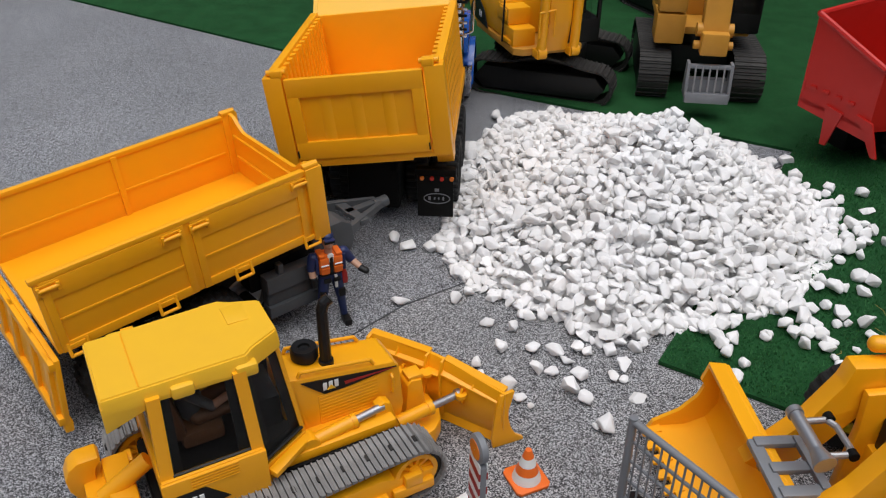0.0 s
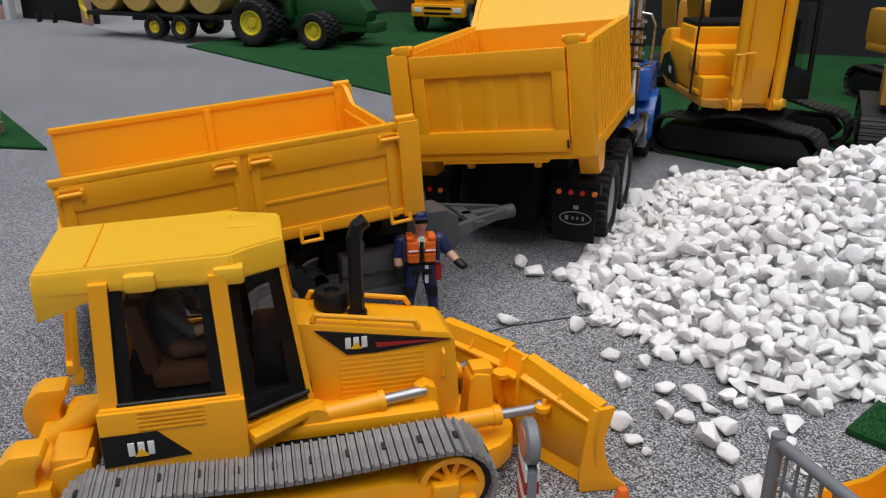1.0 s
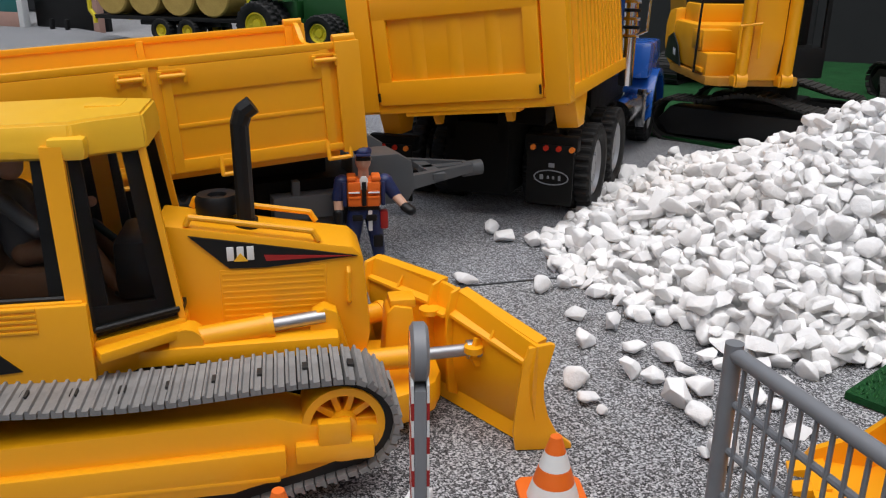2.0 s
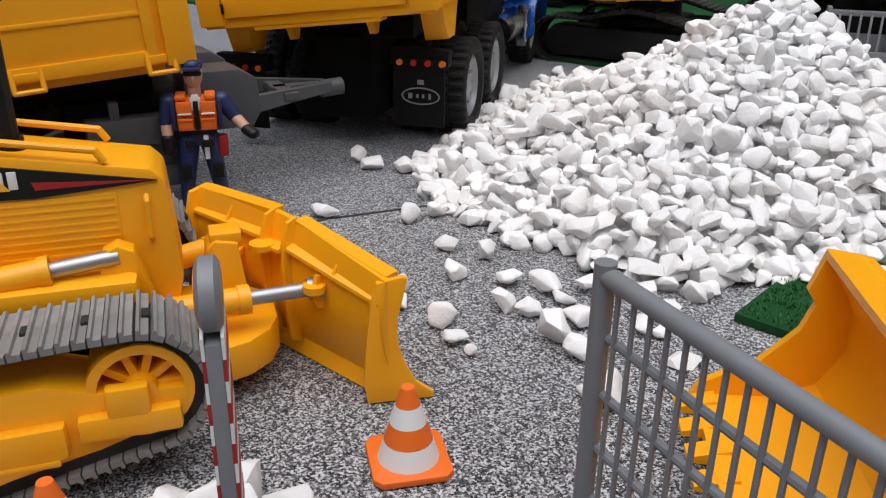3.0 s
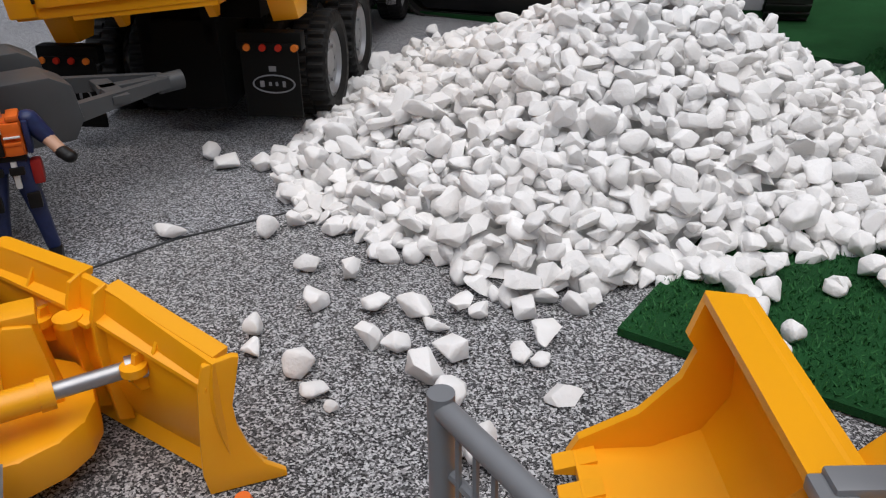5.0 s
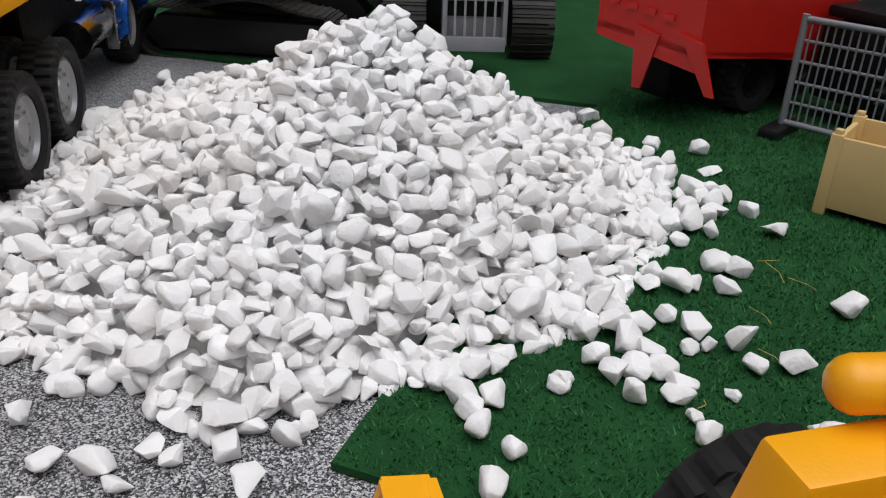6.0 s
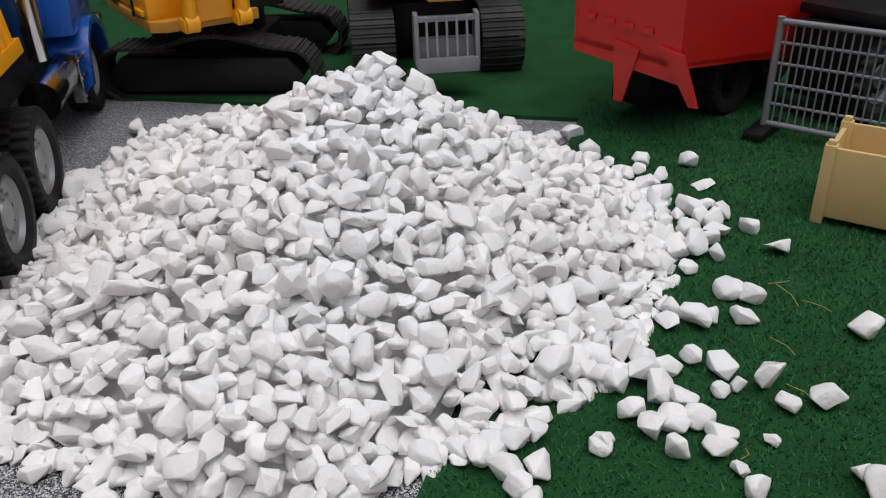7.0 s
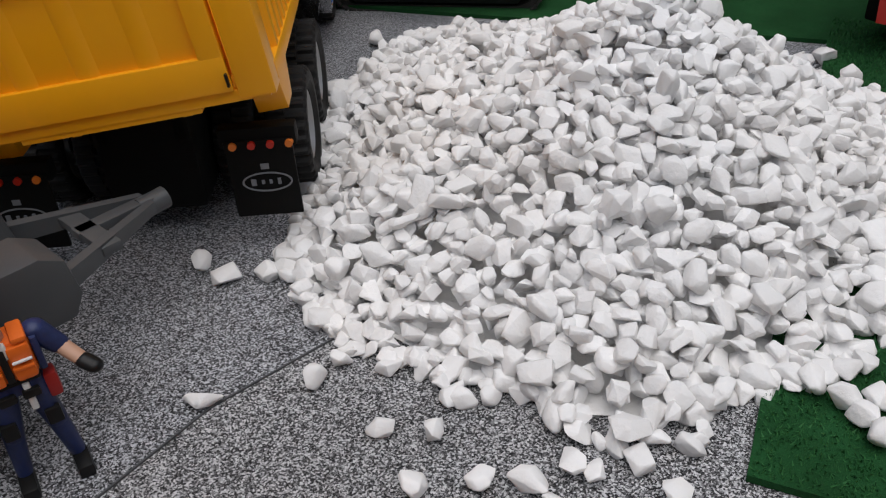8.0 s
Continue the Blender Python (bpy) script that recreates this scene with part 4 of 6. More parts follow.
    def curved(y0, y1, back, top, steps=8, rows=11):
        """A bowed plate between two y, from the foot to the crest, of the given thickness."""
        bm = bmesh.new()
        skins = [[[bm.verts.new((bow(z) - d, y, z)) for z in (0.002 + (crest(y) - top - 0.002) * k / rows for k in range(rows + 1))]
                  for y in (y0 + (y1 - y0) * j / steps for j in range(steps + 1))] for d in (0.0, back)]
        front, rear = skins
        for j in range(steps):
            for k in range(rows):
                for g in skins:
                    bm.faces.new((g[j][k], g[j + 1][k], g[j + 1][k + 1], g[j][k + 1]))
            for k in (0, rows):
                bm.faces.new((front[j][k], front[j + 1][k], rear[j + 1][k], rear[j][k]))
        for j in (0, steps):
            for k in range(rows):
                bm.faces.new((front[j][k], front[j][k + 1], rear[j][k + 1], rear[j][k]))
        bmesh.ops.recalc_face_normals(bm, faces=bm.faces)
        return bm
    blade = part("blade", curved(-H, H, 0.0030, 0.0), YELLOW, t, at=B)
    for s in (-1, 1):
        y0, y1 = s * 0.008, s * (H - (0.0025 if s < 0 else 0.001))
        bm = bmesh.new()
        hexahedron(bm, [(-0.0045, y0, crest(y0) - 0.004), (0.0022, y0, crest(y0) - 0.002), (0.0022, y1, crest(y1) - 0.002), (-0.0045, y1, crest(y1) - 0.004)],
                   [(-0.0045, y0, crest(y0) + 0.0004), (0.0030, y0, crest(y0) + 0.0008), (0.0030, y1, crest(y1) + 0.0008), (-0.0045, y1, crest(y1) + 0.0004)])
        part("top_lip", bm, YELLOW, blade)
        d0, d1 = 0.0108, 0.0100
        bm = bmesh.new()
        hexahedron(bm, [(-0.0115, y0, crest(y0) - d0 - 0.0022), (-0.004, y0, crest(y0) - d0), (-0.004, y1, crest(y1) - d1), (-0.0100, y1, crest(y1) - d1 - 0.0022)],
                   [(-0.0113, y0, crest(y0) - d0 - 0.0006), (-0.004, y0, crest(y0) - d0 + 0.0018), (-0.004, y1, crest(y1) - d1 + 0.0018), (-0.0098, y1, crest(y1) - d1 - 0.0006)])
        part("stiffener", bm, YELLOW, blade)
        y = s * 0.040
        zc = crest(y)
        part("gusset", made((prism, [(-0.0042, zc - 0.002), (-0.0100, zc - 0.0110), (-0.0042, zc - 0.0110)], "y", y - 0.0008, y + 0.0008)), YELLOW, blade)
        part("end_plate", made((prism, [(-0.0130, crest(s * H) - 0.012), (-0.0100, crest(s * H) - 0.001), (0.0010, crest(s * H) + 0.0012), (0.0034, crest(s * H) + 0.0004), (0.0010, 0.050), (-0.0015, 0.040), (-0.0010, 0.030), (0.0020, 0.019), (0.0070, 0.009), (0.0150, 0.0025), (0.0150, 0.0),
                                        (-0.0150, 0.0), (-0.0165, 0.010), (-0.0150, 0.030)], "y", -0.0016, 0.0016, 0.0005)), YELLOW, blade,
             at=Matrix.Translation((-0.003, s * H, 0)) @ Matrix.Rotation(radians(-36 if s < 0 else 0), 4, "Z") @ Matrix.Translation((0.003, 0, 0)))
        part("blade_rib", made((prism, [(-0.0120, 0.052), (-0.0150, 0.041), (-0.0125, 0.036), (-0.006, 0.034), (-0.006, 0.052)], "y", s * 0.031 - 0.0012, s * 0.031 + 0.0012),
                               (rod, (-0.013, s * 0.031, 0.0445), (-0.013, s * 0.031, 0.0480), 0.0052)), YELLOW, blade)
        part("centre_plate", made((prism, [(-0.003, 0.0725), (-0.0090, 0.0705), (-0.0125, 0.060), (-0.0130, 0.046), (-0.0110, 0.010), (-0.004, 0.006), (-0.006, 0.040)], "y", s * 0.0080 - 0.0011, s * 0.0080 + 0.0011, 0.0004)), YELLOW, blade)
    part("cutting_edge", made((prism, [(-0.006, 0.0), (0.0140, 0.0), (0.0110, 0.003), (0.0030, 0.0085), (-0.002, 0.0085)], "y", -H + 0.0018, H - 0.0018, 0.0006)), YELLOW, blade)
    part("centre_lug", made((rod, (-0.0150, 0.004, 0.0560), (-0.0150, 0.004, 0.0590), 0.0058, 0.0058, 20), (box, -0.0095, 0, 0.0573, 0.010, 0.0140, 0.0022, 0.0005)), YELLOW, blade)
    # push frame and struts between body and blade
    part("push_frame", made((prism, [(0.085, -0.036), (0.118, -0.036), (0.132, -0.031), (0.142, -0.022), (0.147, -0.010), (0.147, 0.010), (0.142, 0.022), (0.132, 0.031), (0.118, 0.036), (0.085, 0.036)], "z", 0.012, 0.030, 0.003)), YELLOW, t)
    part("tower", made((prism, [(0.114, 0.012), (0.138, 0.012), (0.132, 0.066), (0.122, 0.068), (0.118, 0.064)], "y", -0.006, 0.012, 0.0015), (box, 0.127, 0.003, 0.068, 0.014, 0.014, 0.005, 0.001)), YELLOW, t)
    for p, q, f in (((0.098, -0.024, 0.046), (0.163, -0.016, 0.044), 0.55), ((0.098, 0.028, 0.046), (0.136, 0.048, 0.046), 0.6)):
        p, q = Vector(p), Vector(q)
        m = p.lerp(q, f)
        st = part("angle_cylinder", made((rod, p, m, 0.0058), (rod, p.lerp(q, f - 0.08), m, 0.0066)), YELLOW, t)
        part("piston_rod", made((rod, m, q, 0.0034), (rod, q - Vector((0.003, 0, 0)), q + Vector((0.005, 0, 0)), 0.0052)), STEEL, st)
    # ripper
    rip = part("ripper", made((box, -0.118, 0, 0.050, 0.020, 0.070, 0.026, 0.003)), YELLOW, t)
    for y in (-0.030, 0.030):
        part("ripper_arm", made((prism, [(-0.105, 0.040), (-0.105, 0.062), (-0.126, 0.058), (-0.134, 0.046), (-0.130, 0.034)], "y", y - 0.007, y + 0.007, 0.002)), YELLOW, rip)
    bar = part("ripper_beam", made((box, -0.135, 0, 0.042, 0.018, 0.090, 0.020, 0.003)), YELLOW, rip)
    for y in (-0.034, 0.034):
        part("ripper_bracket", made((prism, [(-0.126, 0.034), (-0.138, 0.031), (-0.148, 0.036), (-0.154, 0.047), (-0.155, 0.059), (-0.151, 0.068), (-0.144, 0.073), (-0.129, 0.073), (-0.127, 0.069), (-0.132, 0.063), (-0.134, 0.055), (-0.132, 0.046)], "y", y - 0.009, y + 0.009, 0.002)), YELLOW, bar)
        part("ripper_tooth", made((prism, [(-0.138, 0.040), (-0.152, 0.040), (-0.145, 0.006), (-0.135, 0.002), (-0.140, 0.012)], "y", y - 0.004, y + 0.004, 0.001)), YELLOW, bar)
    part("ripper_cylinder", made((rod, (-0.096, 0, 0.078), (-0.132, 0, 0.056), 0.007)), YELLOW, rip)
    return t


bulldozer()


def driver_doll():
    """The toy driver on the cab's seat: one plain mesh."""
    bm = bmesh.new()
    marks = []

    def limb(p, q, r, r2, slot):
        n = len(bm.faces)
        rod(bm, p, q, r, r2, 10)
        for c, k in ((p, r), (q, r2)):
            bmesh.ops.create_uvsphere(bm, u_segments=10, v_segments=7, radius=k, matrix=Matrix.Translation(c))
        marks.append((n, slot))
    for s in (-1, 1):
        limb((-0.056, s * 0.007, 0.109), (-0.028, s * 0.012, 0.114), 0.0062, 0.0052, 0)
        limb((-0.028, s * 0.012, 0.114), (-0.014, s * 0.013, 0.092), 0.0048, 0.0036, 0)
        limb((-0.014, s * 0.013, 0.0895), (-0.006, s * 0.014, 0.0895), 0.0034, 0.0030, 2)
        limb((-0.060, s * 0.014, 0.137), (-0.046, s * 0.018, 0.124), 0.0042, 0.0036, 1)
        limb((-0.046, s * 0.018, 0.124), (-0.028, s * 0.014, 0.128), 0.0034, 0.0028, 3)
    limb((-0.058, 0, 0.112), (-0.061, 0, 0.134), 0.0095, 0.0105, 1)
    limb((-0.059, 0, 0.150), (-0.058, 0, 0.154), 0.0062, 0.0060, 3)
    me = mesh_of("driver_doll", bm, BROWN_CLOTH, 0.8)
    for m in (GREY, BLACK, SKIN_PLASTIC):
        me.materials.append(m)
    marks.append((len(me.polygons), 0))
    for (a, slot), (b, _) in zip(marks, marks[1:]):
        for p in me.polygons[a:b]:
            p.material_index = slot
    ob = new("driver_doll", me)
    ob.matrix_basis = DOZER
    tagged(ob, "toy driver in brown trousers on the bulldozer seat", "doll")


driver_doll()

# ---- excavators ----
def humped(xr, xf, r, rise):
    """A track outline with a raised middle run, as the rubber sags between its rollers."""
    out = [(xf + r * math.cos(a), r + 0.001 + r * math.sin(a)) for a in (-math.pi / 2 + math.pi * k / 10 for k in range(11))]
    for k in range(1, 12):
        f = k / 12
        out.append((xf + (xr - xf) * f, 2 * r + 0.001 + rise * (math.sin(math.pi * min(f * 1.15, 1)) ** 2)))
    return out + [(xr + r * math.cos(a), r + 0.001 + r * math.sin(a)) for a in (math.pi / 2 + math.pi * k / 10 for k in range(11))]


def undercarriage(t, half, gauge, width, r, rise, shoe_me, step):
    line = humped(-half, half, r, rise)
    for s in (-1, 1):
        tr = track(t, "track", s * gauge, width, line, step, TRACK_DARK, shoe_me)
        part("track_frame", made((prism, [(-half, 0.010), (half, 0.010), (half + r * 0.6, r), (half, 1.7 * r), (-half, 1.7 * r), (-half - r * 0.6, r)], "y", s * gauge - width * 0.44, s * gauge + width * 0.44, 0.002)), BLACK, t)
    part("carbody", made((box, 0, 0, 1.4 * r, 0.10, 2 * gauge - width, 1.2 * r, 0.004), (rod, (0, 0, 1.8 * r), (0, 0, 2.9 * r), 0.045)), BLACK, t)


def excavator_parked():
    t = thing("excavator", pose(0.228, 1.565, 0, 0, 0, -13), "yellow toy excavator with black tracks parked across the carpet edge", "excavator", "excavators")
    undercarriage(t, 0.098, 0.088, 0.050, 0.029, 0.016, shoe_mesh(0.050, 0.0095, TRACK_DUSTY), 0.0095)
    U = pose(-0.030, -0.050, 0.090, 0, 0, -52)
    up = part("upper_deck", made((prism, [(-0.09, -0.070), (0.085, -0.070), (0.095, -0.055), (0.095, 0.05), (-0.09, 0.070)], "z", 0.0, 0.012, 0.002)), YELLOW_OLD, t, at=U)
    part("engine_house", made((box, -0.035, 0.0, 0.044, 0.12, 0.136, 0.062, 0.008), (box, -0.055, 0, 0.085, 0.07, 0.11, 0.03, 0.006)), YELLOW, up)
    part("fuel_box", made((box, 0.052, -0.049, 0.026, 0.056, 0.040, 0.030, 0.003), (box, 0.030, -0.049, 0.055, 0.05, 0.040, 0.028, 0.003)), YELLOW, up)
    part("step_tread", made((box, 0.052, -0.0705, 0.018, 0.036, 0.004, 0.006, 0.001)), YELLOW, up)
    part("locker_door", made((box, 0.034, -0.0695, 0.056, 0.030, 0.003, 0.020, 0.0008)), YELLOW, up)
    prof = [(-0.085, 0.002), (-0.118, 0.012), (-0.135, 0.035), (-0.135, 0.066), (-0.120, 0.088), (-0.085, 0.092)]
    cw = part("counterweight", made((prism, prof, "y", -0.070, 0.070, 0.008)), YELLOW, up)
    for s in (-1, 1):
        d = part("side_decal", made((prism, [(-0.030, 0.012), (-0.118, 0.018), (-0.104, 0.048), (-0.078, 0.056), (-0.050, 0.040)], "y", s * 0.0712 - 0.0007, s * 0.0712 + 0.0007)), BLACK, cw, "black wedge decal")
        part("emblem", made((box, -0.068, s * 0.072, 0.030, 0.004, 0.0014, 0.010, 0.0004), (box, -0.061, s * 0.072, 0.029, 0.004, 0.0014, 0.010, 0.0004)), WHITE, d)
    part("engine_cover", made((box, -0.06, 0, 0.103, 0.07, 0.10, 0.008, 0.003)), BLACK, up)
    cab = part("cab", made((box, 0.045, 0.052, 0.030, 0.085, 0.066, 0.040, 0.003)), BLACK, up)
    part("seat", made((box, 0.030, 0.052, 0.075, 0.05, 0.045, 0.09, 0.006)), BLACK, cab)
    part("cab_roof", made((box, 0.045, 0.052, 0.150, 0.085, 0.066, 0.010, 0.004)), BLACK, cab)
    for x, y in ((0.006, 0.022), (0.006, 0.082), (0.084, 0.022), (0.084, 0.082)):
        part("cab_pillar", made((box, x, y, 0.085, 0.006, 0.006, 0.13, 0.001)), BLACK, cab)
    part("cab_glass", made((box, 0.086, 0.045, 0.085, 0.002, 0.042, 0.12, 0.0005), (box, 0.045, 0.0195, 0.085, 0.074, 0.002, 0.12, 0.0005)), GLASS, cab).visible_shadow = False
    boom = [(0.080, 0.005), (0.112, 0.010), (0.122, 0.06), (0.125, 0.16), (0.16, 0.28), (0.13, 0.29), (0.095, 0.17), (0.082, 0.06)]
    bm = part("boom", made((prism, boom, "y", -0.026, 0.014, 0.003)), YELLOW, up)
    for y in (-0.036, 0.022):
        c = part("boom_cylinder", made((rod, (0.120, y, 0.012), (0.128, y, 0.16), 0.008), (rod, (0.120, y - 0.007, 0.012), (0.120, y + 0.007, 0.012), 0.010)), YELLOW, bm)
        part("cylinder_mount", made((box, 0.114, y, 0.010, 0.020, 0.018, 0.014, 0.002)), YELLOW, up)
    part("handrail", made((tube, [(0.130, -0.046, 0.040), (0.130, -0.046, 0.080), (0.130, -0.020, 0.083), (0.130, -0.020, 0.040)], 0.0018)), YELLOW, up)
    part("hose", made((tube, [(0.04, -0.066, 0.16), (0.045, -0.072, 0.09), (0.045, -0.074, 0.012)], 0.0016)), BLACK, up)


def excavator_facing():
    t = thing("excavator", pose(0.482, 1.590, 0, 0, 0, -92), "dull yellow toy excavator with its slotted bucket lowered towards the stones", "excavator", "excavators")
    undercarriage(t, 0.085, 0.078, 0.052, 0.040, 0.0, shoe_mesh(0.052, 0.011, TRACK_DUSTY), 0.011)
    up = part("upper_deck", made((box, -0.02, 0, 0.112, 0.18, 0.15, 0.014, 0.004)), YELLOW_OLD, t)
    part("engine_house", made((box, -0.06, 0, 0.155, 0.12, 0.15, 0.075, 0.008)), YELLOW_OLD, up)
    part("tool_box", made((box, 0.072, -0.060, 0.122, 0.060, 0.048, 0.050, 0.003), (box, 0.080, -0.060, 0.165, 0.045, 0.046, 0.03, 0.004)), YELLOW_OLD, up)
    cab = part("cab", made((box, 0.045, 0.058, 0.18, 0.09, 0.055, 0.13, 0.006)), BLACK, up)
    part("cab_window", made((box, 0.0915, 0.058, 0.19, 0.002, 0.043, 0.08, 0.001)), GLASS, cab)
    part("stick", made((prism, [(0.10, 0.42), (0.135, 0.42), (0.178, 0.165), (0.190, 0.120), (0.172, 0.118), (0.150, 0.165)], "y", -0.020, 0.020, 0.003), (rod, (0.172, -0.028, 0.145), (0.172, 0.028, 0.145), 0.011)), YELLOW_OLD, t)
    part("bucket_link", made((box, 0.188, 0, 0.128, 0.022, 0.042, 0.036, 0.004), (rod, (0.178, -0.030, 0.122), (0.178, 0.030, 0.122), 0.007)), YELLOW_OLD, t)
    part("bucket_cylinder", made((rod, (0.165, 0, 0.17), (0.13, 0, 0.36), 0.010)), YELLOW_OLD, t)
    B = pose(0.198, 0.0, 0.034, 0, -8, 0) @ Matrix.Diagonal((0.84, 0.84, 0.80, 1))
    b = part("slotted_bucket", made((box, 0, 0, 0.072, 0.016, 0.082, 0.008, 0.002), (box, 0.004, 0, 0.010, 0.02, 0.082, 0.020, 0.002), (box, -0.02, 0, 0.03, 0.03, 0.078, 0.03, 0.003)), GREY_FENCE, t, "grey slotted bucket", at=B)
    for s in (-1, 1):
        part("bucket_side", made((prism, [(-0.030, 0.015), (0.010, 0.008), (0.010, 0.078), (-0.012, 0.082)], "y", s * 0.040 - 0.003, s * 0.040 + 0.003, 0.001)), GREY_FENCE, b)
    for k in range(5):
        part("bucket_bar", made((box, 0.006, -0.0265 + 0.01325 * k, 0.045, 0.004, 0.0032, 0.060, 0.0006)), STEEL, b)


excavator_parked()
excavator_facing()


# ---- red tipper body ----
def red_tipper():
    t = thing("red_tipper", pose(0.0, 0.0, 0), "red plastic tipper body on a dark chassis standing on the turf", "tipper")
    A, B, C, D = Vector((0.580, 1.268, 0)), Vector((0.655, 1.190, 0)), Vector((0.86, 1.30, 0)), Vector((0.775, 1.42, 0))

    def wall(name, p, q, zp, zq, bp, bq):
        n = (q - p).cross(Vector((0, 0, 1))).normalized() * 0.004
        bm = bmesh.new()
        v = [p + Vector((0, 0, bp)), q + Vector((0, 0, bq)), q + Vector((0, 0, zq)), p + Vector((0, 0, zp))]
        hexahedron(bm, [x - n for x in v], v)
        r = [p + Vector((0, 0, zp)), q + Vector((0, 0, zq))]
        rod(bm, r[0], r[1], 0.0045, n=8)
        return part(name, bm, RED, t)
    left = wall("end_wall", A, B, 0.218, 0.168, 0.084, 0.066)
    wall("side_wall", B, C, 0.168, 0.215, 0.084, 0.050)
    wall("end_wall", C, D, 0.215, 0.225, 0.06, 0.09)
    wall("side_wall", D, A, 0.225, 0.218, 0.09, 0.096)
    bm = bmesh.new()
    hexahedron(bm, [p + Vector((0, 0, z)) for p, z in ((A, 0.092), (B, 0.080), (C, 0.055), (D, 0.088))], [p + Vector((0, 0, z)) for p, z in ((A, 0.098), (B, 0.086), (C, 0.061), (D, 0.094))])
    part("floor", bm, RED, t)
    for f in (0.16, 0.34, 0.52, 0.70):
        p = A.lerp(B, f)
        part("rivet_plate", made((box, p.x - 0.001, p.y - 0.001, 0.120 - 0.012 * f, 0.010, 0.003, 0.006, 0.001, Matrix.Rotation(radians(-44), 4, "Z"))), RED, left)
    for base, tip, w in ((0.52, Vector((0.618, 1.236, 0.040)), 0.013), (0.93, Vector((0.668, 1.178, 0.048)), 0.012)):
        p = A.lerp(B, base)
        u = (B - A).normalized() * w
        n = Vector((-0.69, -0.72, 0)) * 0.004
        bm = bmesh.new()
        lo = [p - u + Vector((0, 0, 0.100)), p + u + Vector((0, 0, 0.094)), tip + u * 0.35, tip - u * 0.35]
        hexahedron(bm, lo, [v + n for v in lo])
        part("pointed_foot", bm, RED, left)
    ch = part("chassis", made((box, 0.742, 1.33, 0.045, 0.22, 0.05, 0.05, 0.004, Matrix.Rotation(radians(28), 4, "Z"))), CHASSIS, t)
    ty, rm = tyre_mesh(0.034, 0.026, 0.018, 24), rim_mesh(0.018, 0.026, BLACK)
    part("bogie", made((box, 0.915, 1.275, 0.066, 0.22, 0.07, 0.075, 0.006, Matrix.Rotation(radians(28), 4, "Z"))), CHASSIS, t)
    part("mudguard", made((box, 0.900, 1.262, 0.112, 0.16, 0.09, 0.012, 0.004, Matrix.Rotation(radians(28), 4, "Z"))), BLACK, t)
    wide, hub = tyre_mesh(0.046, 0.034, 0.030, 24), rim_mesh(0.030, 0.034, GREY)
    for x, y in ((0.872, 1.222), (0.965, 1.272)):
        w = wheel(t, wide, hub, 0, 0, 0)
        w.matrix_basis = pose(x, y, 0.051, 0, 0, 28)
    for x, y in ((0.70, 1.36), (0.745, 1.275), (0.83, 1.345), (0.79, 1.425)):
        w = wheel(t, ty, rm, 0, 0, 0)
        w.matrix_basis = pose(x, y, 0.039, 0, 0, 28)


red_tipper()


# ---- site fence, built once and copied ----
def fence(at):
    t = thing("mesh_fence", at, "grey plastic mesh site fence panel in a dark foot", "fence", "fences")
    L, H = 0.215, 0.110
    part("frame", made((rod, (0, 0, 0.004), (0, 0, H + 0.004), 0.0034), (rod, (L, 0, 0.004), (L, 0, H + 0.004), 0.0034), (rod, (0, 0, H), (L, 0, H), 0.0030), (rod, (0, 0, 0.012), (L, 0, 0.012), 0.0030)), GREY_FENCE, t)
    bar = mesh_of("upright_wire", made((rod, (0, 0, 0.012), (0, 0, H), 0.0009, 0.0009, 6)), GREY_FENCE)
    for k in range(1, 30):
        shared("upright_wire", bar, t, pose(L * k / 30, 0, 0))
    for z in (0.0316, 0.0512, 0.0708, 0.0904):
        part("cross_wire", made((rod, (0, 0.001, z), (L, 0.001, z), 0.0015, 0.0015, 8)), GREY_FENCE, t)
    for x in (0.0, L):
        part("foot", made((box, x, 0, 0.005, 0.020, 0.060, 0.010, 0.003)), BLACK, t, "dark fence foot")
    return t


near_fence = fence(pose(0.287, 0.552, 0, 0, 0, -47.5))
copy_thing(near_fence, pose(0.757, 1.206, 0.0045, 0, 0, -48))


# ---- tan crate ----
def crate():
    t = thing("crate", pose(0.700, 1.022, 0.0045, 0, 0, -43), "tan plastic crate with open top on the turf", "crate")
    L, W, H, th = 0.15, 0.066, 0.062, 0.004
    part("floor", made((box, L / 2, W / 2, 0.011, L - 0.010, W - 0.010, 0.006, 0.001)), TAN, t)
    for y in (0.002, W - 0.002):
        w = part("long_wall", made((box, L / 2, y, 0.003 + H / 2, L - 0.006, th, H - 0.006, 0.0008)), TAN, t)
        for x in (L * 0.38, L * 0.68):
            part("wall_rib", made((box, x, y + (-0.002 if y < 0.01 else 0.002), 0.008 + H / 2, 0.003, 0.003, H - 0.018, 0.0006)), TAN, w)
    for x in (0.002, L - 0.002):
        part("short_wall", made((box, x, W / 2, 0.008 + H / 2 - 0.002, th, W - 0.006, H - 0.018, 0.0008)), TAN, t)
    for x in (0.003, L - 0.003):
        for y in (0.003, W - 0.003):
            part("corner_post", made((box, x, y, H / 2 + 0.001, 0.009, 0.009, H + 0.002, 0.0012)), TAN, t)
            part("stacking_cap", made((box, x, y, H + 0.003, 0.006, 0.006, 0.005, 0.001)), TAN, t)


crate()


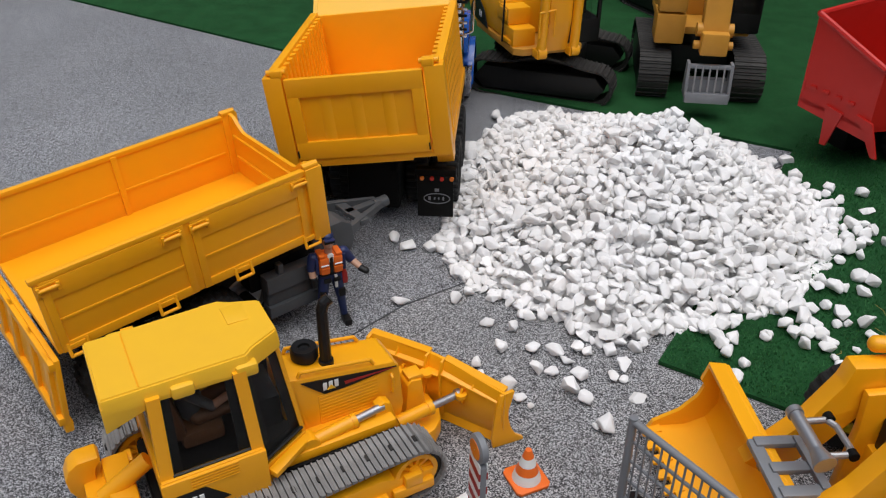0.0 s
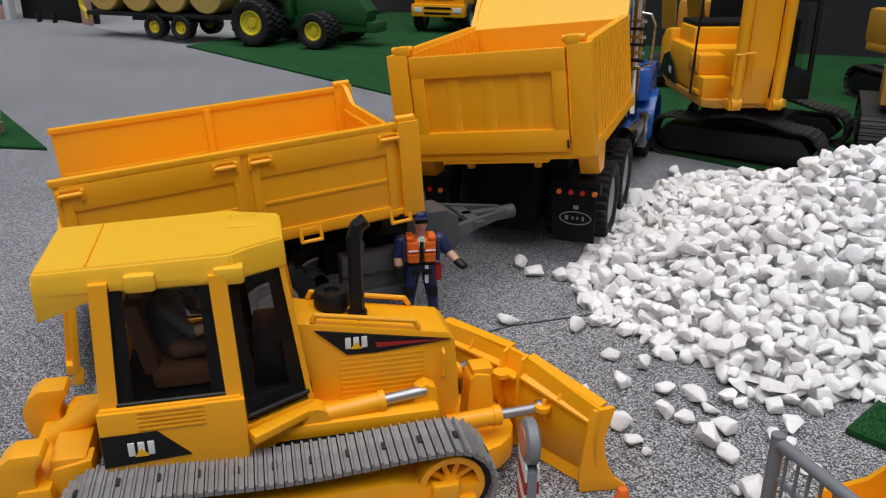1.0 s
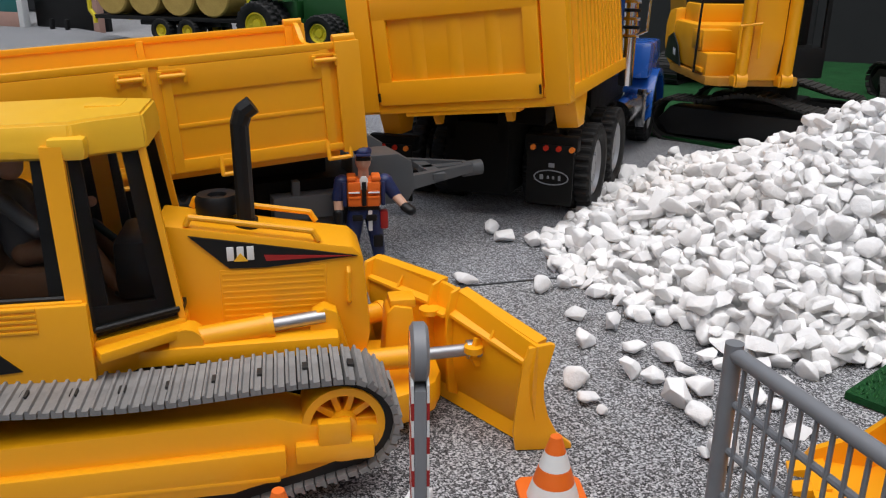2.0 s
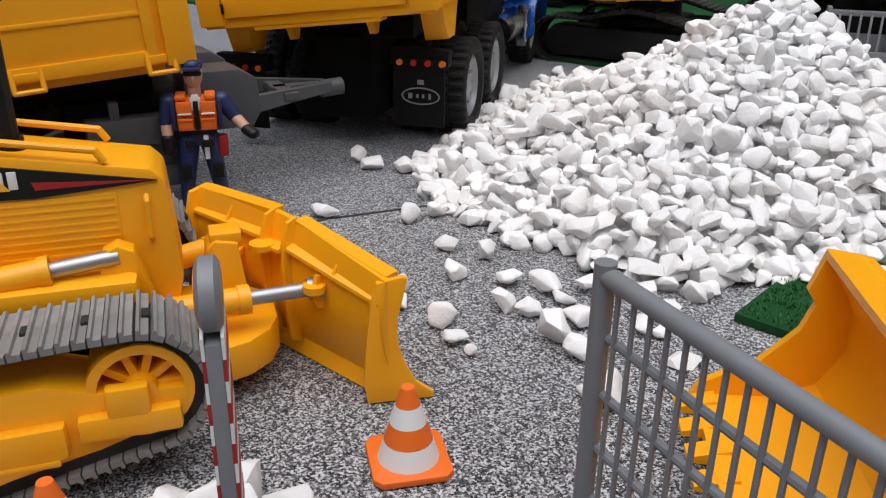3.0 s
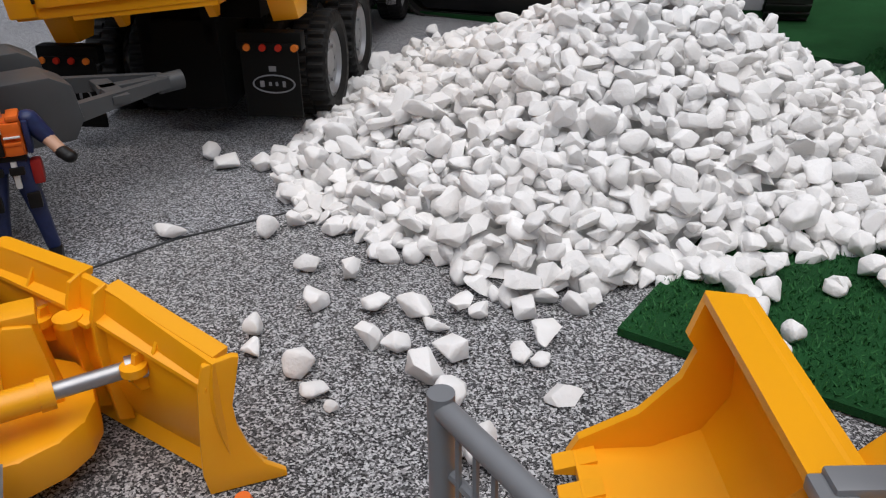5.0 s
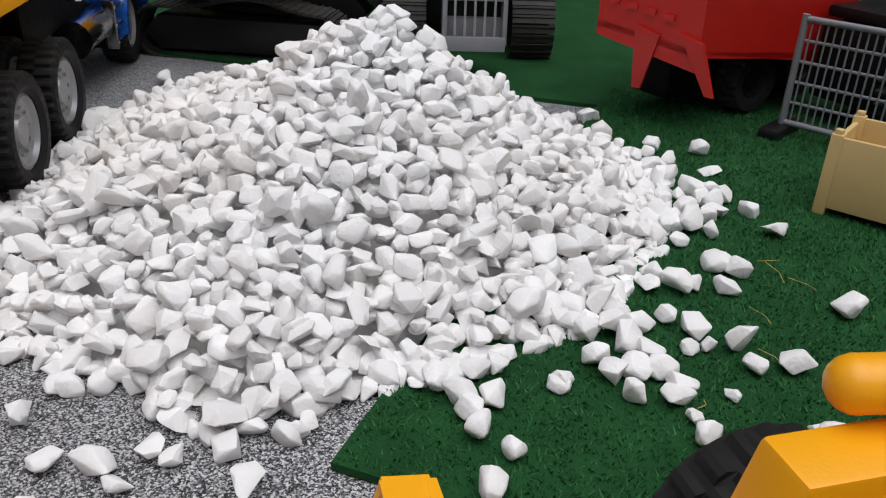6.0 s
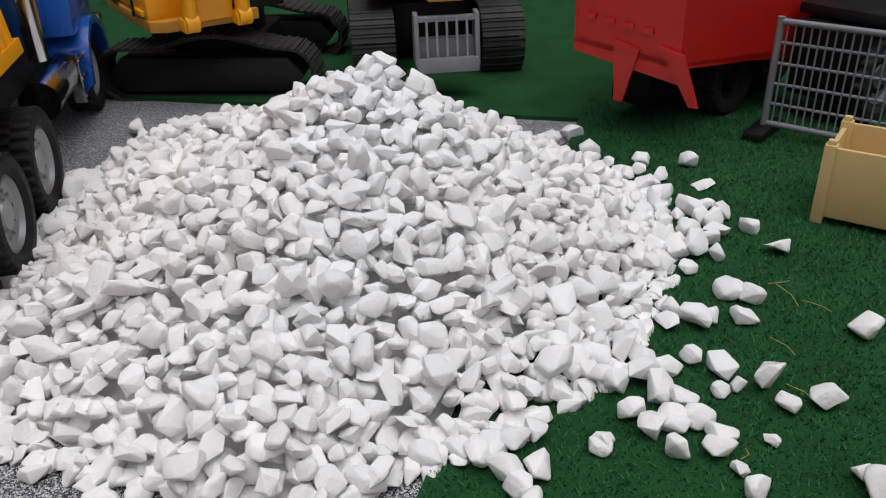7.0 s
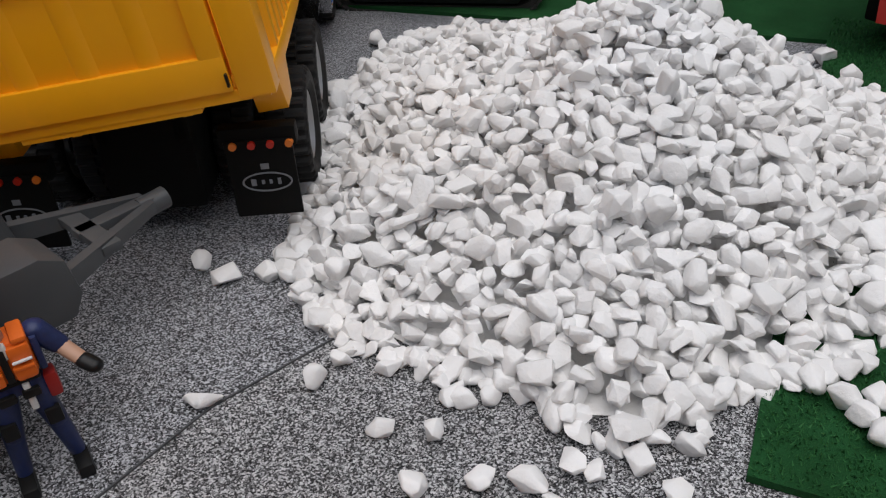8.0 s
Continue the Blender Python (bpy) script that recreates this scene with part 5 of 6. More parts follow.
# ---- wheel loader ----
def wheel_loader():
    t = thing("wheel_loader", pose(0.376, 0.576, 0, 0, 0, 190), "yellow toy wheel loader with its bucket tipped forward", "loader")
    Y0, Y1, YC = -0.0825, 0.165, 0.035
    inner = [(0.042, 0.017), (0.012, 0.018), (-0.006, 0.026), (-0.015, 0.042), (-0.014, 0.060), (-0.002, 0.082)]
    outer = [(-0.014, 0.084), (-0.024, 0.060), (-0.024, 0.036), (-0.012, 0.019), (0.010, 0.013), (0.042, 0.013)]
    bucket = part("bucket", made((prism, inner + outer, "y", Y0, Y1)), YELLOW, t)
    part("back_flange", made((hexahedron, [(-0.018, Y0, 0.079), (0.0, Y0, 0.082), (0.0, Y1, 0.082), (-0.018, Y1, 0.079)], [(-0.018, Y0, 0.083), (0.0, Y0, 0.0855), (0.0, Y1, 0.0855), (-0.018, Y1, 0.083)])), YELLOW, bucket)
    side = [(0.044, 0.014), (0.040, 0.022), (0.018, 0.034), (0.004, 0.050), (0.0, 0.062), (0.004, 0.068), (-0.001, 0.085), (-0.016, 0.083), (-0.024, 0.060), (-0.024, 0.036), (-0.012, 0.019), (0.010, 0.013)]
    for y in (Y0, Y1):
        part("bucket_cheek", made((prism, side, "y", y - 0.002, y + 0.002)), YELLOW, bucket)
    for k in range(15):
        y = Y0 + 0.006 + k * (Y1 - Y0 - 0.012) / 14
        part("tooth", made((prism, [(0.034, 0.019), (0.050, 0.0145), (0.050, 0.0125), (0.034, 0.0115)], "y", y - 0.0045, y + 0.0045)), YELLOW, bucket)
    arm = [(-0.002, 0.060), (-0.014, 0.072), (-0.043, 0.103), (-0.062, 0.136), (-0.066, 0.152), (-0.180, 0.152), (-0.180, 0.118), (-0.086, 0.112), (-0.062, 0.078), (-0.026, 0.044)]
    for y in (YC - 0.036, YC + 0.036):
        part("lift_arm", made((prism, arm, "y", y - 0.008, y + 0.008, 0.0015)), YELLOW, t)
        part("pivot_pin", made((rod, (-0.018, y - 0.011, 0.058), (-0.018, y + 0.011, 0.058), 0.006)), STEEL, t)
    part("cross_tube", made((rod, (-0.027, YC - 0.025, 0.116), (-0.028, YC + 0.014, 0.114), 0.0050), (rod, (-0.027, YC - 0.026, 0.116), (-0.027, YC - 0.021, 0.116), 0.0062), (rod, (-0.028, YC + 0.012, 0.114), (-0.029, YC + 0.025, 0.112), 0.0052, 0.0085)), STEEL, t)
    part("quick_hitch", made((box, -0.004, YC + 0.002, 0.084, 0.010, 0.060, 0.005, 0.001), (box, -0.036, YC, 0.088, 0.007, 0.052, 0.005, 0.001), (box, -0.020, YC - 0.024, 0.086, 0.034, 0.009, 0.005, 0.001),
                             (box, -0.020, YC + 0.025, 0.086, 0.034, 0.010, 0.005, 0.001), (box, -0.020, YC + 0.002, 0.086, 0.030, 0.009, 0.005, 0.001)), GREY_FENCE, t, "grey quick-hitch frame")
    part("tilt_link", made((tube, [(-0.030, YC - 0.018, 0.112), (-0.050, YC - 0.019, 0.112), (-0.054, YC - 0.012, 0.112), (-0.054, YC + 0.010, 0.112), (-0.050, YC + 0.016, 0.112), (-0.030, YC + 0.016, 0.112)], 0.0026)), STEEL, t, "steel tilt link")
    for y in (YC - 0.020, YC + 0.017):
        part("link_bolt", made((rod, (-0.052, y - 0.003, 0.113), (-0.052, y + 0.003, 0.113), 0.0038)), CHASSIS, t)
    for y in (YC - 0.023, YC + 0.023):
        part("frame_cheek", made((prism, [(-0.074, 0.030), (-0.078, 0.100), (-0.076, 0.134), (-0.160, 0.140), (-0.160, 0.030)], "y", y - 0.004, y + 0.004, 0.0015)), YELLOW, t)
    part("front_frame", made((box, -0.128, YC, 0.055, 0.080, 0.060, 0.06, 0.004), (box, -0.150, YC, 0.110, 0.012, 0.05, 0.06, 0.002)), YELLOW, t)
    part("frame_recess", made((box, -0.118, YC, 0.098, 0.050, 0.036, 0.030, 0.002)), BLACK, t)
    bm = made((rod, (-0.088, -0.011, 0.160), (-0.170, 0.010, 0.166), 0.0066))
    bmesh.ops.create_uvsphere(bm, u_segments=18, v_segments=10, radius=0.0066, matrix=Matrix.Translation((-0.088, -0.011, 0.160)))
    part("tilt_lever", bm, YELLOW, t)
    ch = part("rear_frame", made((box, -0.285, YC, 0.085, 0.19, 0.12, 0.06, 0.008), (box, -0.31, YC, 0.13, 0.14, 0.10, 0.045, 0.010)), YELLOW, t)
    part("cab", made((box, -0.215, YC, 0.145, 0.06, 0.090, 0.05, 0.005)), YELLOW, ch)
    ty, rm = tyre_mesh(0.040, 0.034, 0.023, 20), rim_mesh(0.023, 0.034, RIM_YELLOW)
    for x in (-0.132, -0.320):
        for s in (-1, 1):
            wheel(t, ty, rm, x, YC + s * 0.103, 0.0450 if s < 0 else 0.0405)
        part("axle", made((rod, (x, YC - 0.10, 0.046), (x, YC + 0.10, 0.046), 0.011)), CHASSIS, t)


wheel_loader()


# ---- sign and cone ----
def beacon_sign():
    t = thing("barrier_sign", pose(0.176, 0.520, 0, 0, 0, 119.7), "grey road beacon with a round disc and red and white stripes", "sign")
    part("foot", made((box, 0, 0, 0.004, 0.034, 0.022, 0.008, 0.002)), BLACK, t)
    part("board", made((box, 0, 0, 0.048, 0.018, 0.005, 0.082, 0.001)), GREY_FENCE, t)
    for k in range(5):
        z = 0.016 + 0.015 * k
        prof = [(-0.0085, z), (0.0085, z + 0.006), (0.0085, z + 0.0135), (-0.0085, z + 0.0075)]
        for s in (-1, 1):
            part("stripe", made((prism, prof, "y", s * 0.003 - 0.0006, s * 0.003 + 0.0006)), RED_PRINT, t)
            part("stripe", made((prism, [(x, q + 0.0075) for x, q in prof], "y", s * 0.003 - 0.0005, s * 0.003 + 0.0005)), WHITE, t)
    bm = bmesh.new()
    lathe(bm, [(0.0005, -0.0035), (0.0095, -0.0035), (0.0115, -0.0022), (0.0115, 0.0022), (0.0095, 0.0035), (0.0005, 0.0035)], 30, (0, 0, 0.1015))
    disc = part("disc", bm, GREY_FENCE, t)
    bm = bmesh.new()
    lathe(bm, [(0.0005, 0.0039), (0.0080, 0.0039), (0.0082, 0.0030)], 24, (0, 0, 0.1015))
    part("lens", bm, AMBER_LENS, disc)


def traffic_cone(at, turn):
    t = thing("traffic_cone", pose(*at, 0, 0, 0, turn), "orange and white toy traffic cone on the carpet", "cone", "traffic cones")
    part("base", made((prism, [(-0.0160, -0.0125), (-0.0125, -0.0160), (0.0125, -0.0160), (0.0160, -0.0125), (0.0160, 0.0125), (0.0125, 0.0160), (-0.0125, 0.0160), (-0.0160, 0.0125)], "z", 0.0, 0.003, 0.0008)), ORANGE, t)
    r = lambda z: 0.0125 - 0.0098 * (z - 0.003) / 0.032
    for z0, z1, m in ((0.003, 0.0115, WHITE), (0.0115, 0.0195, ORANGE), (0.0195, 0.0275, WHITE), (0.0275, 0.0352, ORANGE)):
        part("band", made((rod, (0, 0, z0), (0, 0, z1), r(z0), r(z1), 24)), m, t)


beacon_sign()
traffic_cone((0.2135, 0.588), 30)
traffic_cone((0.121, 0.499), 55)


# ---- small worker doll: one plain mesh ----
def worker_doll():
    bm = bmesh.new()

    done = bm.faces.layers.int.new("done")

    def paint(slot):
        for f in bm.faces:
            if not f[done]:
                f[done], f.material_index = 1, slot

    def limb(p, q, r, r2, slot):
        rod(bm, p, q, r, r2, 10)
        for c, k in ((p, r), (q, r2)):
            bmesh.ops.create_uvsphere(bm, u_segments=10, v_segments=7, radius=k, matrix=Matrix.Translation(c))
        paint(slot)

    def block(args, slot):
        box(bm, *args)
        paint(slot)
    for s in (-1, 1):
        limb((0.001, s * 0.006, 0.052), (0.001, s * 0.0095, 0.029), 0.0064, 0.0048, 0)
        limb((0.001, s * 0.0095, 0.029), (-0.001, s * 0.012, 0.008), 0.0046, 0.0038, 0)
        block((0.004, s * 0.0125, 0.0035, 0.018, 0.008, 0.007, 0.0025), 3)
    block((0, 0, 0.054, 0.013, 0.021, 0.011, 0.004), 0)
    block((0, 0, 0.071, 0.016, 0.025, 0.027, 0.005), 1)
    block((0.008, 0.0065, 0.065, 0.006, 0.009, 0.009, 0.002), 1)
    block((0.008, -0.0065, 0.065, 0.006, 0.009, 0.009, 0.002), 1)
    block((0.0082, 0, 0.0765, 0.002, 0.019, 0.0016, 0.0004), 4)
    block((0.009, 0, 0.072, 0.0022, 0.003, 0.022, 0.0004), 3)
    block((0, 0, 0.058, 0.015, 0.022, 0.004, 0.001), 3)
    for s in (-1, 1):
        block((0.0105, s * 0.0065, 0.0690, 0.0022, 0.0085, 0.0022, 0.0006), 1)
        block((0.0020, s * 0.0085, 0.0850, 0.0150, 0.0065, 0.0040, 0.0016), 1)
        block((0.0015, s * 0.0135, 0.0710, 0.0120, 0.0030, 0.0220, 0.0010), 0)
    block((0.0080, 0, 0.0815, 0.0030, 0.0060, 0.0080, 0.0010), 4)
    block((0.0070, 0.0040, 0.0490, 0.0030, 0.0030, 0.0140, 0.0008), 4)
    block((0.001, 0.014, 0.048, 0.009, 0.006, 0.012, 0.002), 5)
    limb((0, 0.015, 0.081), (0.002, 0.022, 0.068), 0.0058, 0.0048, 0)
    limb((0.002, 0.022, 0.068), (0.012, 0.029, 0.060), 0.0040, 0.0034, 2)
    limb((0.012, 0.029, 0.060), (0.016, 0.032, 0.058), 0.0042, 0.0040, 3)
    limb((0, -0.015, 0.081), (0.001, -0.018, 0.066), 0.0058, 0.0048, 0)
    limb((0.001, -0.018, 0.066), (0.005, -0.018, 0.054), 0.0040, 0.0034, 2)
    limb((0.005, -0.018, 0.054), (0.006, -0.018, 0.049), 0.0042, 0.0038, 3)
    limb((0.001, 0, 0.084), (0.002, 0, 0.0925), 0.0040, 0.0038, 2)
    for s in (-1, 1):
        block((0.0086, s * 0.0068, 0.0780, 0.0030, 0.0092, 0.0090, 0.0012), 1)
        block((0.0108, s * 0.0068, 0.0735, 0.0016, 0.0080, 0.0012, 0.0004), 4)
        block((0.0085, s * 0.0050, 0.0510, 0.0030, 0.0075, 0.0040, 0.0010), 3)
        block((0.0060, s * 0.0095, 0.0350, 0.0040, 0.0070, 0.0080, 0.0012), 3)
    block((0.0088, 0, 0.0845, 0.0022, 0.0042, 0.0060, 0.0008), 4)
    bmesh.ops.create_uvsphere(bm, u_segments=14, v_segments=10, radius=0.0066, matrix=Matrix.Translation((0.0025, 0, 0.0985)) @ Matrix.Diagonal((1.0, 0.86, 1.25, 1)))
    paint(2)
    block((0.0082, 0, 0.1000, 0.0026, 0.0104, 0.0026, 0.0008), 3)
    block((0.0094, 0, 0.0972, 0.0020, 0.0020, 0.0036, 0.0008), 2)
    bmesh.ops.create_uvsphere(bm, u_segments=14, v_segments=8, radius=0.0068, matrix=Matrix.Translation((0.0012, 0, 0.1040)) @ Matrix.Diagonal((1.02, 0.93, 0.62, 1)))
    box(bm, 0.0088, 0, 0.1030, 0.0060, 0.0100, 0.0012, 0.0005)
    paint(0)
    for v in bm.verts:
        z = v.co.z
        v.co.z = z * 1.13 if z < 0.054 else 0.061 + (z - 0.054) * 0.80 if z < 0.089 else z
    me = mesh_of("worker_doll", bm, NAVY, 0.9)
    for m in (ORANGE, SKIN, BLACK, WHITE, RED_PRINT):
        me.materials.append(m)
    ob = new("worker_doll", me)
    ob.matrix_basis = pose(0.000, 0.784, 0, 0, 0, -58) @ Matrix.Scale(1.06, 4)
    tagged(ob, "small toy worker doll in an orange vest and dark blue clothes", "doll")


worker_doll()


# ---- far things on the turf and the hall floor ----
def bale_trailer():
    t = thing("bale_trailer", pose(-1.53, 2.34, 0.0045, 0, 0, 4), "yellow toy bale trailer loaded with round straw bales", "trailer")
    part("deck", made((box, 0, 0, 0.070, 0.56, 0.17, 0.012, 0.002), (box, 0, 0, 0.055, 0.30, 0.05, 0.02, 0.003)), BLACK, t)
    for k in range(4):
        bm = bmesh.new()
        lathe(bm, [(0.0005, -0.085), (0.056, -0.085), (0.060, -0.080), (0.060, 0.080), (0.056, 0.085), (0.0005, 0.085)], 30)
        b = new("straw_bale", mesh_of("straw_bale", bm, STRAW))
        b.matrix_basis = pose(-1.53 - 0.20 + 0.122 * k, 2.34 - 0.014 + 0.0085 * k, 0.142, 0, 0, 4)
        tagged(b, "round straw-coloured bale on the trailer", "bale", "straw bales")
    for x in (-0.275, 0.275):
        for y in (-0.08, 0.08):
            part("end_stake", made((tube, [(x, y, 0.05), (x, y, 0.07), (x * 1.06, y, 0.09), (x * 1.06, y, 0.20)], 0.007)), RIM_YELLOW, t)
    ty, rm = tyre_mesh(0.036, 0.04, 0.019, 20), rim_mesh(0.019, 0.04, RIM_YELLOW)
    for x in (-0.02, 0.075):
        for s in (-1, 1):
            wheel(t, ty, rm, x, s * 0.075, 0.036)


def tractor():
    t = thing("tractor", pose(-1.03, 2.36, 0.0045, 0, 0, 2), "dark green toy tractor with yellow rims", "tractor")
    part("hood", made((prism, [(-0.05, 0.07), (0.17, 0.06), (0.18, 0.10), (0.15, 0.135), (-0.05, 0.15)], "y", -0.035, 0.035, 0.006)), GREEN_PAINT, t)
    part("chassis", made((box, 0.02, 0, 0.06, 0.30, 0.06, 0.04, 0.004), (box, 0.19, 0, 0.055, 0.03, 0.08, 0.03, 0.004)), GREEN_PAINT, t)
    cab = part("cab", made((box, -0.11, 0, 0.10, 0.10, 0.10, 0.06, 0.006)), GREEN_PAINT, t)
    part("cab_roof", made((box, -0.11, 0, 0.26, 0.11, 0.11, 0.02, 0.006)), GREEN_PAINT, cab)
    for x in (-0.155, -0.065):
        for y in (-0.045, 0.045):
            part("cab_pillar", made((box, x, y, 0.19, 0.008, 0.008, 0.13, 0.001)), GREEN_PAINT, cab)
    for s in (-1, 1):
        part("rear_fender", made((prism, [(-0.20, 0.11), (-0.17, 0.15), (-0.10, 0.155), (-0.07, 0.13), (-0.10, 0.148), (-0.165, 0.143)], "y", s * 0.075 - 0.025, s * 0.075 + 0.025)), GREEN_PAINT, t)
    big, bigr = tyre_mesh(0.066, 0.045, 0.036, 22), rim_mesh(0.036, 0.045, RIM_YELLOW)
    small, smallr = tyre_mesh(0.050, 0.038, 0.027, 22), rim_mesh(0.027, 0.038, RIM_YELLOW)
    for s in (-1, 1):
        for d in (0.075, 0.125):
            wheel(t, big, bigr, -0.14, s * d, 0.066)
            wheel(t, small, smallr, 0.055, s * d * 0.95, 0.050)


def yellow_lorry():
    t = thing("yellow_lorry", pose(-0.80, 2.78, 0.0045, 0, 0, -85), "yellow toy lorry facing over the turf", "lorry")
    cab = part("cab", made((box, 0.0, 0, 0.15, 0.12, 0.17, 0.20, 0.010)), YELLOW, t)
    part("windscreen", made((box, 0.0605, 0, 0.19, 0.003, 0.14, 0.07, 0.003)), BLACK, cab)
    part("grille", made((box, 0.061, 0, 0.118, 0.004, 0.10, 0.030, 0.002)), BLACK, cab)
    bump = part("bumper", made((box, 0.06, 0, 0.070, 0.03, 0.18, 0.040, 0.006)), YELLOW, cab)
    for z in (0.062, 0.078):
        part("bumper_slot", made((box, 0.0755, 0, z, 0.002, 0.09, 0.007, 0.001)), BLACK, bump)
    for s in (-1, 1):
        part("headlight", made((box, 0.0755, s * 0.066, 0.072, 0.003, 0.028, 0.016, 0.002)), WHITE, bump)
    part("box_body", made((box, -0.25, 0, 0.17, 0.34, 0.17, 0.16, 0.006), (box, -0.2, 0, 0.07, 0.4, 0.06, 0.04, 0.004)), YELLOW, t)
    ty, rm = tyre_mesh(0.045, 0.03, 0.026, 22), rim_mesh(0.026, 0.03, RIM)
    for x in (0.0, -0.3):
        for s in (-1, 1):
            wheel(t, ty, rm, x, s * 0.08, 0.045)


def pallet_stack():
    for k in range(3):
        t = thing("pallet", pose(-0.985, 1.122, 0.0045 + 0.0235 * k, 0, 0, 22 + 3 * k), "pale wooden toy pallet stacked on the turf", "pallet", "pallets")
        for j in range(3):
            part("bearer", made((box, 0, -0.038 + 0.038 * j, 0.0085, 0.10, 0.010, 0.012, 0.0006)), WOOD, t)
        for j in range(5):
            part("deck_board", made((box, -0.044 + 0.022 * j, 0, 0.0165, 0.014, 0.086, 0.003, 0.0004)), WOOD, t)
        for j in (-0.044, 0, 0.044):
            part("base_board", made((box, j, 0, 0.0013, 0.012, 0.086, 0.0025, 0.0004)), WOOD, t)


def far_machine(x, y, turn):
    t = thing("excavator", pose(x, y, 0.0045, 0, 0, turn), "dull yellow toy excavator standing further back", "excavator", "excavators")
    undercarriage(t, 0.08, 0.075, 0.045, 0.03, 0.0, shoe_mesh(0.045, 0.012, TRACK_DARK), 0.012)
    up = part("upper_deck", made((box, 0, 0, 0.10, 0.19, 0.15, 0.016, 0.004)), YELLOW_OLD, t)
    part("engine_house", made((box, -0.05, 0, 0.14, 0.11, 0.15, 0.07, 0.01)), YELLOW_OLD, up)
    part("cab", made((box, 0.045, 0.045, 0.17, 0.09, 0.055, 0.13, 0.006)), BLACK, up)
    part("boom", made((prism, [(0.03, 0.11), (0.06, 0.11), (0.16, 0.30), (0.30, 0.36), (0.30, 0.39), (0.14, 0.33)], "y", -0.03, 0.0, 0.004)), YELLOW_OLD, up)
    part("stick", made((prism, [(0.285, 0.37), (0.305, 0.37), (0.25, 0.14), (0.235, 0.14)], "y", -0.028, -0.002, 0.003)), YELLOW_OLD, up)


bale_trailer()
tractor()
yellow_lorry()
pallet_stack()
far_machine(0.52, 2.05, -60)
far_machine(0.10, 2.12, -100)

# ---- stones ----
PILE = (0.372, 1.085)
REACH = [0.224, 0.218, 0.215, 0.232, 0.257, 0.280, 0.292, 0.310, 0.340, 0.326, 0.310, 0.285, 0.272, 0.283, 0.318, 0.308, 0.308, 0.318, 0.275, 0.261, 0.248, 0.228, 0.222, 0.220]   # every 15 degrees from +x


def reach(a):
    k = (a % (2 * math.pi)) / (math.pi / 12)
    i, f = int(k) % 24, k - int(k)
    f = f * f * (3 - 2 * f)
    return REACH[i] * (1 - f) + REACH[(i + 1) % 24] * f


def heap_height(x, y):
    dx, dy = x - PILE[0], y - PILE[1]
    r, R = math.hypot(dx, dy), reach(math.atan2(dy, dx))
    f = max(0.0, 1 - r / R)
    steep = 1.15 - 0.30 * math.cos(math.atan2(dy, dx) + 1.75)
    lump = noise.noise((x * 14, y * 14, 3.0)) * 0.010 + noise.noise((x * 32, y * 32, 7.0)) * 0.004
    return max(0.0, 0.124 * f ** steep + 0.012 * math.exp(-(r / 0.065) ** 2) + lump * min(1, 4 * f) * (1 if r > 0.02 else 0.3))


def stone_shape(rng, k):
    """A broken marble chip: the hull of a few points, its small facets merged and its edges worn round."""
    bm = bmesh.new()
    size = Vector((1.0, rng.uniform(0.66, 0.95), rng.uniform(0.52, 0.84)))
    for _ in range(int(rng.integers(12, 19))):
        p = Vector(rng.normal(0, 1, 3)).normalized() * rng.uniform(0.86, 1.06)
        bm.verts.new((p.x * size.x, p.y * size.y, p.z * size.z))
    bmesh.ops.convex_hull(bm, input=bm.verts)
    bmesh.ops.delete(bm, geom=[v for v in bm.verts if not v.link_faces], context="VERTS")
    bmesh.ops.dissolve_limit(bm, angle_limit=0.30, verts=bm.verts, edges=bm.edges)
    bmesh.ops.bevel(bm, geom=list(bm.edges), offset=0.12, segments=2, affect="EDGES", profile=0.5, clamp_overlap=True)
    bmesh.ops.triangulate(bm, faces=bm.faces)
    bmesh.ops.subdivide_edges(bm, edges=[e for e in bm.edges if e.calc_length() > 0.55], cuts=1)
    for v in bm.verts:
        v.co *= 1 + 0.09 * noise.noise(v.co * 1.9 + Vector((k * 3.1, 0, 0))) + 0.03 * noise.noise(v.co * 5.0 + Vector((0, k * 2.3, 0)))
        v.co *= 0.0104
    bmesh.ops.triangulate(bm, faces=bm.faces)
    bmesh.ops.recalc_face_normals(bm, faces=bm.faces)
    return mesh_of("stone", bm, STONE, 1.1)


